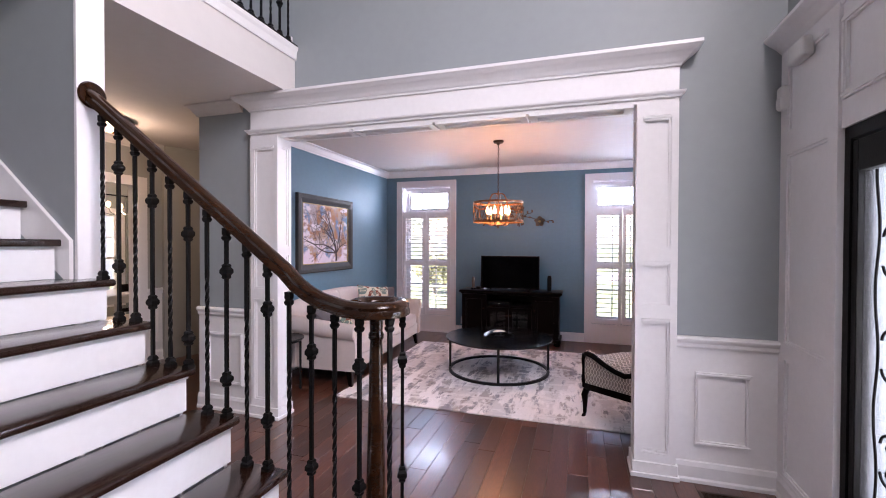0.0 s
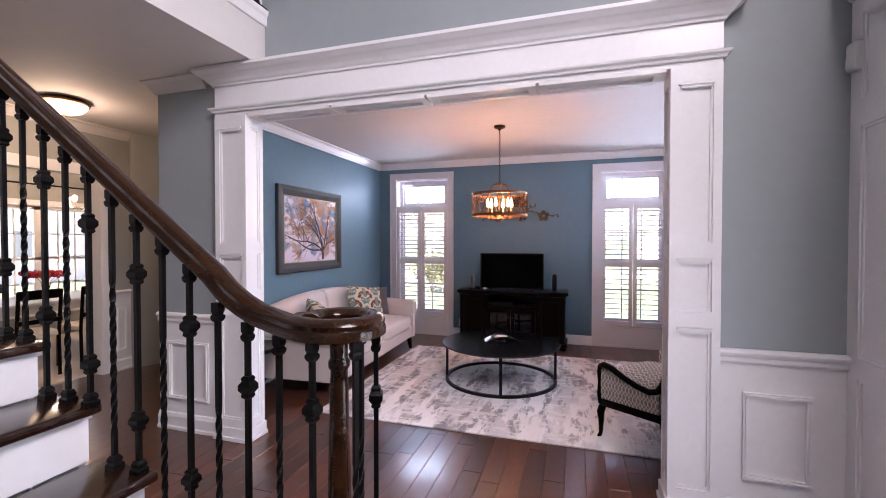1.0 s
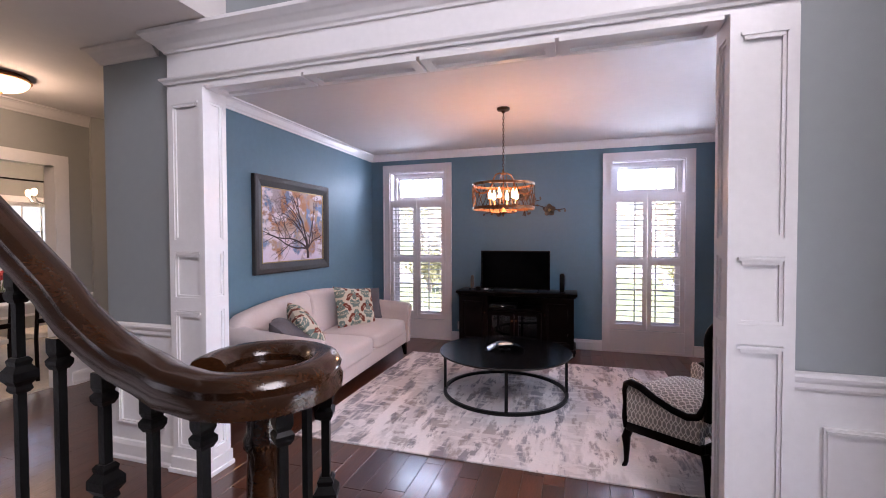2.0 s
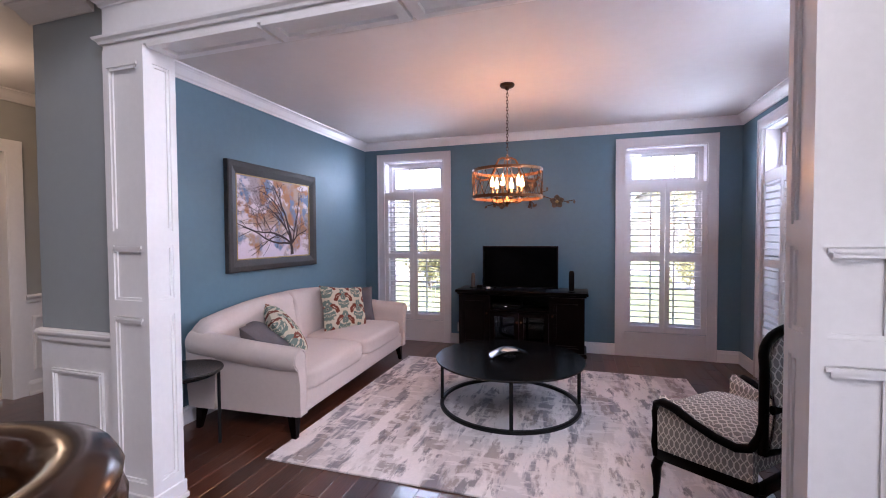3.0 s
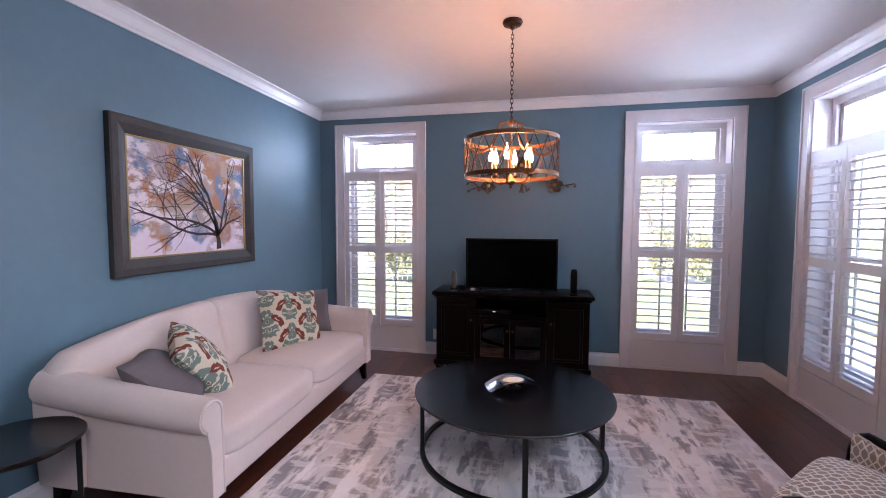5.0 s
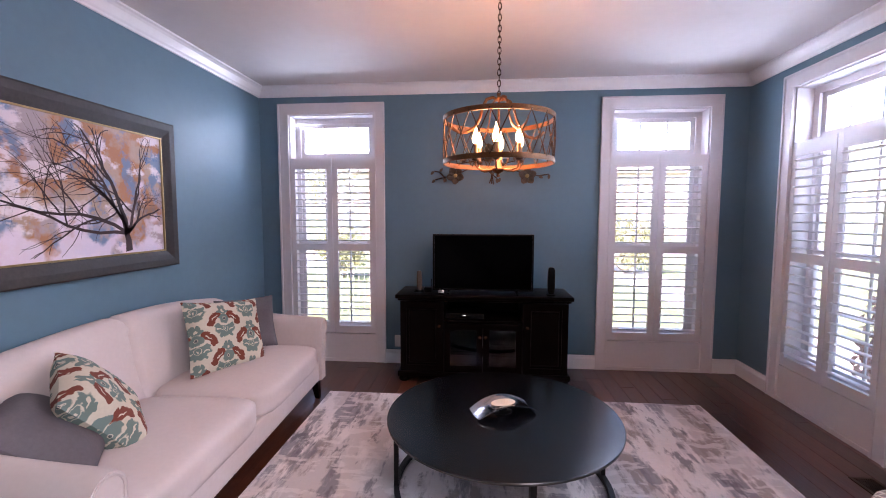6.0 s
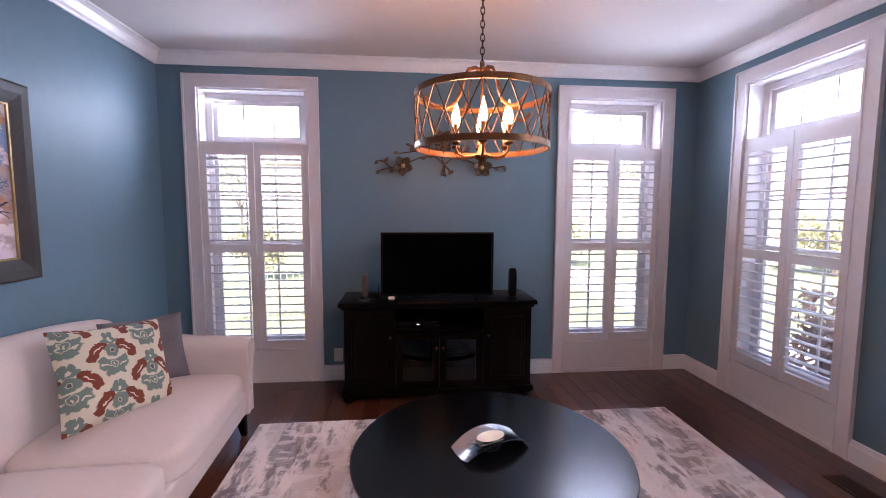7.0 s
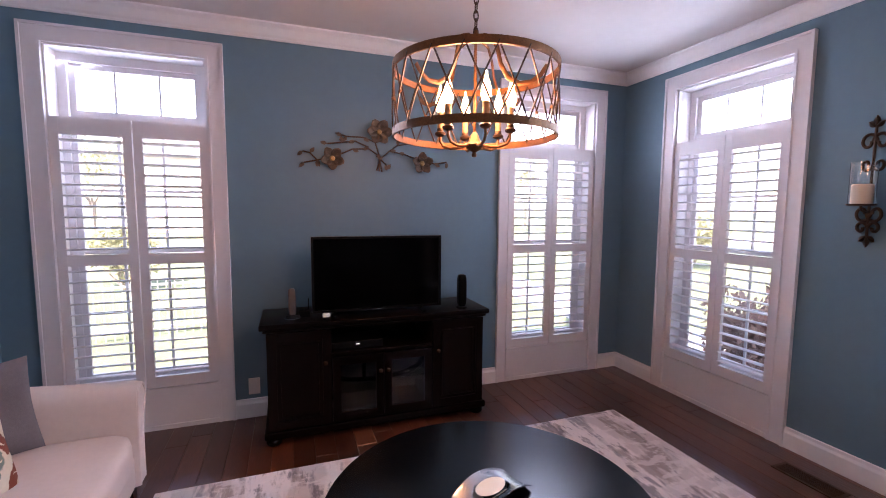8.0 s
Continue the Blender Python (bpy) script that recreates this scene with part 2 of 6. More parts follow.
def ikat_material():
    """Cream cloth with a mirrored repeat of sage flowers and rust leaves."""
    m = material("printed pillow cloth", (0.56, 0.50, 0.385), 0.9, vary=0.04, scale=5, grain=0.04, bump=0.3, bscale=300)
    n, l = m.node_tree.nodes, m.node_tree.links
    b = next(q for q in n if q.type == "BSDF_PRINCIPLED")
    old = b.inputs["Base Color"].links
    cur = old[0].from_socket if old else None
    sep = n.new("ShaderNodeSeparateXYZ")
    coord = n.new("ShaderNodeTexCoord").outputs["Object"]
    noise = n.new("ShaderNodeTexNoise")
    noise.inputs["Scale"].default_value, noise.inputs["Detail"].default_value = 34, 1.5
    l.new(coord, noise.inputs["Vector"])
    off, scl, warp = [n.new("ShaderNodeVectorMath") for _ in range(3)]
    off.operation, scl.operation, warp.operation = "SUBTRACT", "SCALE", "ADD"
    off.inputs[1].default_value = (0.5, 0.5, 0.5)
    scl.inputs["Scale"].default_value = 0.034
    l.new(noise.outputs["Color"], off.inputs[0])
    l.new(off.outputs[0], scl.inputs[0])
    l.new(scl.outputs[0], warp.inputs[0])
    l.new(coord, warp.inputs[1])
    l.new(warp.outputs[0], sep.inputs[0])
    sage, rust, cream, deep = (0.135, 0.188, 0.162), (0.17, 0.036, 0.017), (0.56, 0.50, 0.385), (0.085, 0.10, 0.10)
    motif = (
        (sage, 0.0, 0.100, 0.070, 0.030, 0), (sage, 0.0, 0.072, 0.036, 0.034, 0), (sage, 0.046, 0.120, 0.034, 0.016, 30),
        (sage, 0.030, 0.060, 0.024, 0.014, -45), (sage, 0.0, 0.182, 0.034, 0.034, 0), (sage, 0.026, 0.196, 0.018, 0.016, 0),
        (sage, 0.0, 0.252, 0.030, 0.022, 0), (sage, 0.034, 0.242, 0.026, 0.011, -28), (sage, 0.016, 0.280, 0.012, 0.016, 20),
        (rust, 0.070, 0.205, 0.030, 0.017, -30), (rust, 0.098, 0.178, 0.030, 0.017, -50), (rust, 0.058, 0.226, 0.022, 0.011, 15),
        (rust, 0.112, 0.150, 0.018, 0.016, 0), (cream, 0.0, 0.100, 0.022, 0.026, 0), (sage, 0.0, 0.100, 0.015, 0.019, 0),
        (cream, 0.0, 0.098, 0.006, 0.010, 0), (cream, 0.0, 0.140, 0.040, 0.006, 0), (cream, 0.046, 0.096, 0.024, 0.005, 30),
        (cream, 0.076, 0.192, 0.034, 0.004, -38), (cream, 0.0, 0.182, 0.013, 0.015, 0), (deep, 0.0, 0.182, 0.008, 0.010, 0),
        (cream, 0.0, 0.250, 0.010, 0.011, 0))
    for dx, dy in ((0.0, 0.05), (0.172, 0.17)):
        ad, pp, sb, md, com = [n.new("ShaderNodeMath") for _ in range(4)] + [n.new("ShaderNodeCombineXYZ")]
        ad.operation, pp.operation, sb.operation, md.operation = "ADD", "PINGPONG", "ADD", "FLOORED_MODULO"
        ad.inputs[1].default_value, pp.inputs[1].default_value, sb.inputs[1].default_value, md.inputs[1].default_value = 0.05 + dx, 0.172, dy, 0.24
        l.new(sep.outputs["X"], ad.inputs[0])
        l.new(ad.outputs[0], pp.inputs[0])
        l.new(sep.outputs["Y"], sb.inputs[0])
        l.new(sb.outputs[0], md.inputs[0])
        l.new(pp.outputs[0], com.inputs["X"])
        l.new(md.outputs[0], com.inputs["Y"])
        for colour, cx, cy, rx, ry, turn in motif:
            mp, ln, r, mx = n.new("ShaderNodeMapping"), n.new("ShaderNodeVectorMath"), n.new("ShaderNodeMapRange"), n.new("ShaderNodeMix")
            mp.vector_type = "TEXTURE"
            mp.inputs["Location"].default_value = (0.8 * cx, 0.8 * cy, 0)
            mp.inputs["Rotation"].default_value = (0, 0, radians(turn))
            mp.inputs["Scale"].default_value = ((0.80 * rx, 0.85 * ry, 1) if colour == cream else ((1.18 * rx, 1.3 * ry, 1) if colour == rust else (0.92 * rx, 1.0 * ry, 1)))
            l.new(com.outputs[0], mp.inputs["Vector"])
            ln.operation = "LENGTH"
            l.new(mp.outputs["Vector"], ln.inputs[0])
            r.inputs["From Min"].default_value, r.inputs["From Max"].default_value = 1.08, 0.92
            l.new(ln.outputs["Value"], r.inputs["Value"])
            mx.data_type = "RGBA"
            mx.inputs["A"].default_value = (*cream, 1)
            mx.inputs["B"].default_value = (*colour, 1)
            l.new(r.outputs["Result"], mx.inputs["Factor"])
            if cur:
                l.new(cur, mx.inputs["A"])
            cur = mx.outputs["Result"]
    l.new(cur, b.inputs["Base Color"])
    return m


M_IKAT = ikat_material()
M_CANVAS = blotch_material("painted canvas", (0.47, 0.33, 0.25), [
    ((0.46, 0.19, 0.075), 3.0, 0.49, 2.0, 0.85, (1, 1, 1)),
    ((0.42, 0.36, 0.40), 3.4, 0.53, 14.0, 0.8, (1, 1, 1)),
    ((0.15, 0.25, 0.42), 4.0, 0.55, 8.0, 0.9, (1, 1, 0.8)),
    ((0.78, 0.70, 0.74), 4.2, 0.57, 5.0, 0.95, (1, 1, 1.5)),
    ((0.24, 0.16, 0.11), 3.2, 0.63, 12.0, 0.6, (1, 1, 1)),
    ((0.09, 0.20, 0.40), 5.5, 0.62, 3.0, 0.9, (1, 1, 1.2))], rough=0.6, soft=0.03, bump=0.4, bscale=50)


def pale_foot(m):
    """The painting's lower edge fades to pale lavender in ragged patches."""
    n, l = m.node_tree.nodes, m.node_tree.links
    b = n["Principled BSDF"]
    tc, sep, t = n.new("ShaderNodeTexCoord"), n.new("ShaderNodeSeparateXYZ"), n.new("ShaderNodeTexNoise")
    t.inputs["Scale"].default_value, t.inputs["Detail"].default_value = 4.5, 4
    l.new(tc.outputs["Object"], sep.inputs[0])
    l.new(tc.outputs["Object"], t.inputs["Vector"])
    mad, r, mx = n.new("ShaderNodeMath"), n.new("ShaderNodeMapRange"), n.new("ShaderNodeMix")
    mad.operation = "MULTIPLY_ADD"
    mad.inputs[1].default_value = -0.75
    l.new(sep.outputs["Z"], mad.inputs[0])
    l.new(t.outputs["Fac"], mad.inputs[2])
    r.inputs["From Min"].default_value, r.inputs["From Max"].default_value, r.inputs["To Max"].default_value = 0.64, 0.72, 0.9
    l.new(mad.outputs[0], r.inputs["Value"])
    mx.data_type = "RGBA"
    mx.inputs["B"].default_value = (0.76, 0.66, 0.76, 1)
    l.new(b.inputs["Base Color"].links[0].from_socket, mx.inputs["A"])
    l.new(r.outputs["Result"], mx.inputs["Factor"])
    l.new(mx.outputs["Result"], b.inputs["Base Color"])


pale_foot(M_CANVAS)

# ---- mesh helpers ----


def box(bm, x0, x1, y0, y1, z0, z1, bevel=0.0, m=None, seg=2):
    made = bmesh.ops.create_cube(bm, size=1)["verts"]
    bmesh.ops.scale(bm, vec=(abs(x1 - x0), abs(y1 - y0), abs(z1 - z0)), verts=made)
    bmesh.ops.translate(bm, vec=((x0 + x1) / 2, (y0 + y1) / 2, (z0 + z1) / 2), verts=made)
    if bevel:
        edges = list({e for v in made for e in v.link_edges})
        res = bmesh.ops.bevel(bm, geom=edges, offset=bevel, segments=seg, affect="EDGES", profile=0.5, clamp_overlap=True)
        made = list({v for f in res["faces"] for v in f.verts} | {v for v in made if v.is_valid})
    if m is not None:
        bmesh.ops.transform(bm, matrix=m, verts=[v for v in made if v.is_valid])
    return made


def lathe(bm, profile, seg=16, at=(0, 0, 0), m=None):
    """Turns (radius, z) pairs round the z axis."""
    rings = []
    for r, z in profile:
        ring = []
        for i in range(seg):
            a = math.tau * i / seg
            p = Vector((max(r, 1e-4) * math.cos(a), max(r, 1e-4) * math.sin(a), z))
            p = (m @ p) if m is not None else p
            ring.append(bm.verts.new(p + Vector(at)))
        rings.append(ring)
    for a, b in zip(rings, rings[1:]):
        for i in range(seg):
            bm.faces.new((a[i], a[(i + 1) % seg], b[(i + 1) % seg], b[i]))
    bm.faces.new(list(reversed(rings[0])))
    bm.faces.new(rings[-1])


def tube(bm, pts, radius, seg=8, closed=False, flat=1.0, up=None):
    """A tube along points; radius may be a list. flat squeezes it along its second axis."""
    pts = [Vector(p) for p in pts]
    n = len(pts)
    rings = []
    side = None
    for i, p in enumerate(pts):
        a = pts[(i - 1) % n] if (i or closed) else pts[i]
        b = pts[(i + 1) % n] if (i < n - 1 or closed) else pts[i]
        d = (b - a).normalized()
        ref = Vector(up) if up else (side if side is not None else (Vector((0, 0, 1)) if abs(d.z) < 0.9 else Vector((1, 0, 0))))
        side = (ref - d * ref.dot(d)).normalized()
        other = d.cross(side)
        r = radius[i] if isinstance(radius, (list, tuple)) else radius
        rings.append([bm.verts.new(p + side * r * math.cos(math.tau * k / seg) + other * r * flat * math.sin(math.tau * k / seg)) for k in range(seg)])
    pairs = list(zip(rings, rings[1:])) + ([(rings[-1], rings[0])] if closed else [])
    for a, b in pairs:
        for k in range(seg):
            bm.faces.new((a[k], a[(k + 1) % seg], b[(k + 1) % seg], b[k]))
    if not closed:
        bm.faces.new(list(reversed(rings[0])))
        bm.faces.new(rings[-1])


def sweep(bm, path, profile, closed=False):
    """A mitred moulding: profile (out, z) carried along a plan path (x, y); out is to the path's left."""
    n = len(path)
    pts = [Vector(p) for p in path]
    rows = []
    for i, p in enumerate(pts):
        dirs = []
        if i > 0 or closed:
            dirs.append((p - pts[i - 1]).normalized())
        if i < n - 1 or closed:
            dirs.append((pts[(i + 1) % n] - p).normalized())
        normals = [Vector((-d.y, d.x)) for d in dirs]
        mit = sum(normals, Vector((0, 0))).normalized()
        mit = mit / max(0.3, mit.dot(normals[0]))
        rows.append([bm.verts.new((p.x + mit.x * o, p.y + mit.y * o, z)) for o, z in profile])
    k = len(profile)
    pairs = list(zip(rows, rows[1:])) + ([(rows[-1], rows[0])] if closed else [])
    for a, b in pairs:
        for j in range(k):
            bm.faces.new((a[j], b[j], b[(j + 1) % k], a[(j + 1) % k]))
    if not closed:
        bm.faces.new(rows[0])
        bm.faces.new(list(reversed(rows[-1])))


def part(name, bm, mat, parent=None, label="", smooth=False, m=None):
    """Links a bmesh as one mesh object, under a thing or a part."""
    bmesh.ops.recalc_face_normals(bm, faces=bm.faces)
    data = bpy.data.meshes.new(name)
    bm.to_mesh(data)
    bm.free()
    data.materials.append(mat)
    if smooth:
        for p in data.polygons:
            p.use_smooth = True
        try:
            data.set_sharp_from_angle(angle=radians(38))
        except AttributeError:
            pass
    ob = new(name, data)
    if m is not None:
        ob.matrix_basis = m
    ob.parent = parent
    if label:
        ob["label"] = label
    return ob


def structure(name, bm, mat, label="", category="", smooth=False):
    return tagged(part(name, bm, mat, smooth=smooth), label, category, kind="structure")


def empty(name, m, label, category, group=""):
    ob = new(name)
    ob.empty_display_size = 0.1
    ob.matrix_basis = m
    return tagged(ob, label, category, group)


def boxes(*rows):
    bm = bmesh.new()
    for r in rows:
        box(bm, *r)
    return bm


# ---- the living room's and foyer's shell ----
RX0, RX1, RY0, RY1, CEIL = -2.90, 1.725, 3.42, 7.15, 2.74
FX, FY = 1.52, 3.30          # foyer: face of the door wall, face of the wall towards the living room
W = 1.07                     # window width over its casing
WIN = {"window_1": -2.70, "window_2": 0.42}
W5 = 4.955                   # far edge of its twin, beyond the sconce
W3 = 6.685                   # far edge of the side window
OP0, OP1, OPZ = -2.09, 0.69, 2.39

structure("floor_slab", boxes((-9, 2.0, -1.8, 7.42, -0.2, -0.014)), M_JOINT, "dark sub-floor under the boards", "floor")
IN = 0.105
bm = bmesh.new()
edges = [RX0 - 0.09, -2.70 + IN, -1.63 - IN, 0.42 + IN, 0.42 + W - IN, RX1 + 0.22]
for a, b in ((0, 1), (2, 3), (4, 5)):
    box(bm, edges[a], edges[b], RY1, RY1 + 0.25, 0, CEIL)
for a, b in ((1, 2), (3, 4)):
    box(bm, edges[a], edges[b], RY1, RY1 + 0.25, 2.47, CEIL)
    box(bm, edges[a], edges[b], RY1 + 0.03, RY1 + 0.25, 0, 0.30)
structure("wall_north", bm, M_BLUE, "blue painted wall with two tall windows", "wall")
bm = bmesh.new()
box(bm, RX1, RX1 + 0.25, W3 - IN, RY1, 0, CEIL)
box(bm, RX1, RX1 + 0.25, W5 - IN, W3 - W + IN, 0, CEIL)
box(bm, RX1, RX1 + 0.25, RY0 - 0.12, W5 - W + IN, 0, CEIL)
box(bm, RX1, RX1 + 0.25, W5 - W + IN, W5 - IN, 2.47, CEIL)
box(bm, RX1 + 0.03, RX1 + 0.25, W5 - W + IN, W5 - IN, 0, 0.30)
box(bm, RX1, RX1 + 0.25, W3 - W + IN, W3 - IN, 2.47, CEIL)
box(bm, RX1 + 0.03, RX1 + 0.25, W3 - W + IN, W3 - IN, 0, 0.30)
structure("wall_east", bm, M_BLUE, "blue painted wall with tall windows either side of a sconce", "wall")
structure("wall_west", boxes((RX0 - 0.09, RX0, RY0 - 0.02, RY1, 0, CEIL)), M_BLUE, "blue painted side wall behind the sofa", "wall")
structure("ceiling", boxes((RX0 - 0.09, RX1 + 0.25, RY0 - 0.06, RY1 + 0.25, CEIL, CEIL + 0.2)), M_CEIL, "off-white painted living room ceiling", "ceiling")

# wall between foyer and living room, with its wide opening
bm = bmesh.new()
box(bm, -2.985, OP0 - 0.04, FY, RY0, 0, 5.4)
box(bm, OP1 + 0.04, FX + 0.3, FY, RY0, 0, 5.4)
box(bm, OP0 - 0.04, OP1 + 0.04, FY, RY0, OPZ + 0.04, 5.4)
structure("wall_partition", bm, M_GREY, "grey-blue foyer wall with a wide cased opening", "wall")
bm = bmesh.new()
for x0, x1 in ((RX0, OP0 - 0.25), (OP1 + 0.25, RX1)):
    box(bm, x0, x1, RY0, RY0 + 0.004, 0, CEIL)
structure("wall_south", bm, M_BLUE, "blue painted wall beside the opening", "wall")

CROWN = [(0, -0.095), (0.012, -0.095), (0.018, -0.082), (0.03, -0.07), (0.055, -0.03), (0.07, -0.018), (0.085, -0.012), (0.085, 0), (0, 0)]
bm = bmesh.new()
sweep(bm, [(RX0, RY0), (RX1, RY0), (RX1, RY1), (RX0, RY1)], [(o, CEIL - 0.001 + z) for o, z in CROWN], True)
structure("trim_crown", bm, M_WHITE, "white crown moulding round the living room", "crown moulding")
BASE = [(0, 0), (0.02, 0), (0.02, 0.10), (0.012, 0.115), (0.010, 0.132), (0, 0.135)]
bm = bmesh.new()
for path in ([(RX0, RY1), (RX0, RY0 + 0.02)], [(-2.70, RY1), (RX0, RY1)], [(0.42, RY1), (-1.63, RY1)], [(RX1, RY1), (0.42 + W, RY1)],
             [(RX1, W3), (RX1, RY1)], [(RX1, W5), (RX1, W3 - W)], [(RX1, RY0), (RX1, W5 - W)]):
    sweep(bm, path, BASE)
structure("baseboard", bm, M_WHITE, "white baseboard round the living room", "baseboard")

# ---- windows with plantation shutters ----


def frame_strips(bm, u0, u1, z0, z1, width, v0, v1):
    box(bm, u0, u0 + width, v0, v1, z0, z1)
    box(bm, u1 - width, u1, v0, v1, z0, z1)
    box(bm, u0 + width, u1 - width, v0, v1, z1 - width, z1)
    box(bm, u0 + width, u1 - width, v0, v1, z0, z0 + width)


LOUVER = None


def shutter_window(name, m, tilt=16):
    """Local u along the wall, v outwards from the wall's face, z up."""
    global LOUVER
    win = tagged(new(name), "tall white cased window with plantation shutters and a transom", "window", "living room windows", "structure")
    win.matrix_basis = m
    bm = bmesh.new()
    box(bm, 0, 0.105, -0.02, 0, 0, 2.575)
    box(bm, W - 0.105, W, -0.02, 0, 0, 2.575)
    box(bm, 0.105, W - 0.105, -0.02, 0, 2.47, 2.575)
    for a, b in ((0.0, 0.016), (W - 0.016, W)):
        box(bm, a, b, -0.030, -0.02, 0, 2.575)
    box(bm, 0.016, W - 0.016, -0.030, -0.02, 2.559, 2.575)
    for a, b in ((0.089, 0.105), (W - 0.105, W - 0.089)):
        box(bm, a, b, -0.026, -0.02, 0, 2.486)
    box(bm, 0.105, W - 0.105, -0.026, -0.02, 2.47, 2.486)
    part("casing", bm, M_WHITE_BACKLIT, win)
    bm = bmesh.new()
    for a, b in ((0.105, 0.117), (W - 0.117, W - 0.105)):
        box(bm, a, b, 0.0, 0.24, 0.30, 2.47)
    box(bm, 0.117, W - 0.117, 0.0, 0.24, 2.458, 2.47)
    box(bm, 0.117, W - 0.117, 0.06, 0.26, 0.29, 0.305)
    part("jamb", bm, M_WHITE_BACKLIT, win)
    bm = bmesh.new()
    box(bm, 0.105, W - 0.105, -0.006, 0.02, 0, 0.285)
    box(bm, 0.105, W - 0.105, -0.018, -0.006, 0, 0.03)
    part("apron_panel", bm, M_WHITE_BACKLIT, win)
    # window unit behind
    v0, v1 = 0.145, 0.20
    bm = bmesh.new()
    frame_strips(bm, 0.117, W - 0.117, 0.305, 2.458, 0.04, v0, v1)
    frame_strips(bm, 0.117, W - 0.117, 2.02, 2.458, 0.052, v0 - 0.02, v0)
    box(bm, 0.157, W - 0.157, v0, v1, 2.035, 2.085)
    frame_strips(bm, 0.157, W - 0.157, 2.072, 2.418, 0.045, v0 + 0.012, v1 - 0.012)
    frame_strips(bm, 0.157, W - 0.157, 1.19, 2.035, 0.032, v0 + 0.018, v1 - 0.01)
    frame_strips(bm, 0.157, W - 0.157, 0.345, 1.23, 0.032, v0 + 0.004, v1 - 0.03)
    part("window_frame", bm, M_WHITE_BACKLIT, win)
    bm = bmesh.new()
    for k in (1, 2):
        u = 0.157 + (W - 0.314) * k / 3
        box(bm, u - 0.007, u + 0.007, v0 + 0.018, v1 - 0.02, 2.107, 2.373)
        for z0, z1 in ((0.377, 1.198), (1.222, 2.003)):
            box(bm, u - 0.008, u + 0.008, v0 + 0.02, v1 - 0.022, z0, z1)
    for z in (0.79, 1.61):
        box(bm, 0.189, W - 0.189, v0 + 0.022, v1 - 0.024, z - 0.008, z + 0.008)
    part("muntin", bm, M_WHITE_BACKLIT, win)
    for z0, z1, v in ((2.107, 2.396, v0 + 0.03), (1.222, 2.003, v0 + 0.032), (0.377, 1.198, v0 + 0.026)):
        bm = bmesh.new()
        box(bm, 0.18, W - 0.18, v, v + 0.003, z0, z1)
        pane = part("pane", bm, M_GLASS, win)
        pane.visible_shadow = False
    # two hinged shutter panels
    half = (W - 0.21) / 2
    for k in range(2):
        a = 0.105 + half * k + 0.003
        b = a + half - 0.006
        sh = bmesh.new()
        z0, z1 = 0.292, 2.045
        box(sh, a, a + 0.05, -0.004, 0.024, z0, z1)
        box(sh, b - 0.05, b, -0.004, 0.024, z0, z1)
        box(sh, a + 0.05, b - 0.05, -0.003, 0.023, z1 - 0.105, z1)
        box(sh, a + 0.05, b - 0.05, -0.003, 0.023, z0, z0 + 0.075)
        box(sh, a + 0.05, b - 0.05, -0.003, 0.023, 1.13, 1.20)
        leaf = part("shutter", sh, M_WHITE_BACKLIT, win)
        width = b - a - 0.104
        if LOUVER is None:
            lm = bmesh.new()
            prof = [(-0.036, 0), (-0.022, 0.0052), (0, 0.0068), (0.022, 0.0052), (0.036, 0), (0.022, -0.0052), (0, -0.0068), (-0.022, -0.0052)]
            rows = [[lm.verts.new((u, p, q)) for p, q in prof] for u in (0, width)]
            for j in range(8):
                lm.faces.new((rows[0][j], rows[1][j], rows[1][(j + 1) % 8], rows[0][(j + 1) % 8]))
            lm.faces.new(rows[0]), lm.faces.new(list(reversed(rows[1])))
            bmesh.ops.recalc_face_normals(lm, faces=lm.faces)
            LOUVER = bpy.data.meshes.new("louver")
            lm.to_mesh(LOUVER)
            lm.free()
            LOUVER.materials.append(M_WHITE_BACKLIT)
        for lo, hi, count in ((0.367, 1.13, 11), (1.20, 1.94, 11)):
            for i in range(count):
                ob = new("louver", LOUVER)
                z = lo + (hi - lo) * (i + 0.5) / count
                ob.matrix_basis = pose(a + 0.052, 0.010, z, 0, 0, 0) @ pose(0, 0, 0, tilt + random.uniform(-1.2, 1.2), 0, 0)
                ob.parent = leaf
    return win


for key, x in WIN.items():
    shutter_window(key, pose(x, RY1, 0), -9 if x < -1.5 else -6)
shutter_window("window_3", pose(RX1, W3, 0, 0, 0, -90), -4)
shutter_window("window_5", pose(RX1, W5, 0, 0, 0, -90), -4)
for x in WIN.values():
    lamp("transom_daylight", "AREA", TRANSOM, look((x + W / 2, RY1 + 0.32, 2.26), (x + W / 2 + 0.5, RY1 - 2, 0.5)), (0.72, 0.87, 1.06), (0.9, 0.42))
for y, share in ((W3, 1.15), (W5, 1.9)):
    lamp("transom_daylight", "AREA", TRANSOM * share, look((RX1 + 0.32, y - W / 2, 2.26), (RX1 - 2.6, y - W / 2, 0.6)), (0.71, 0.87, 1.06), (0.9, 0.42))

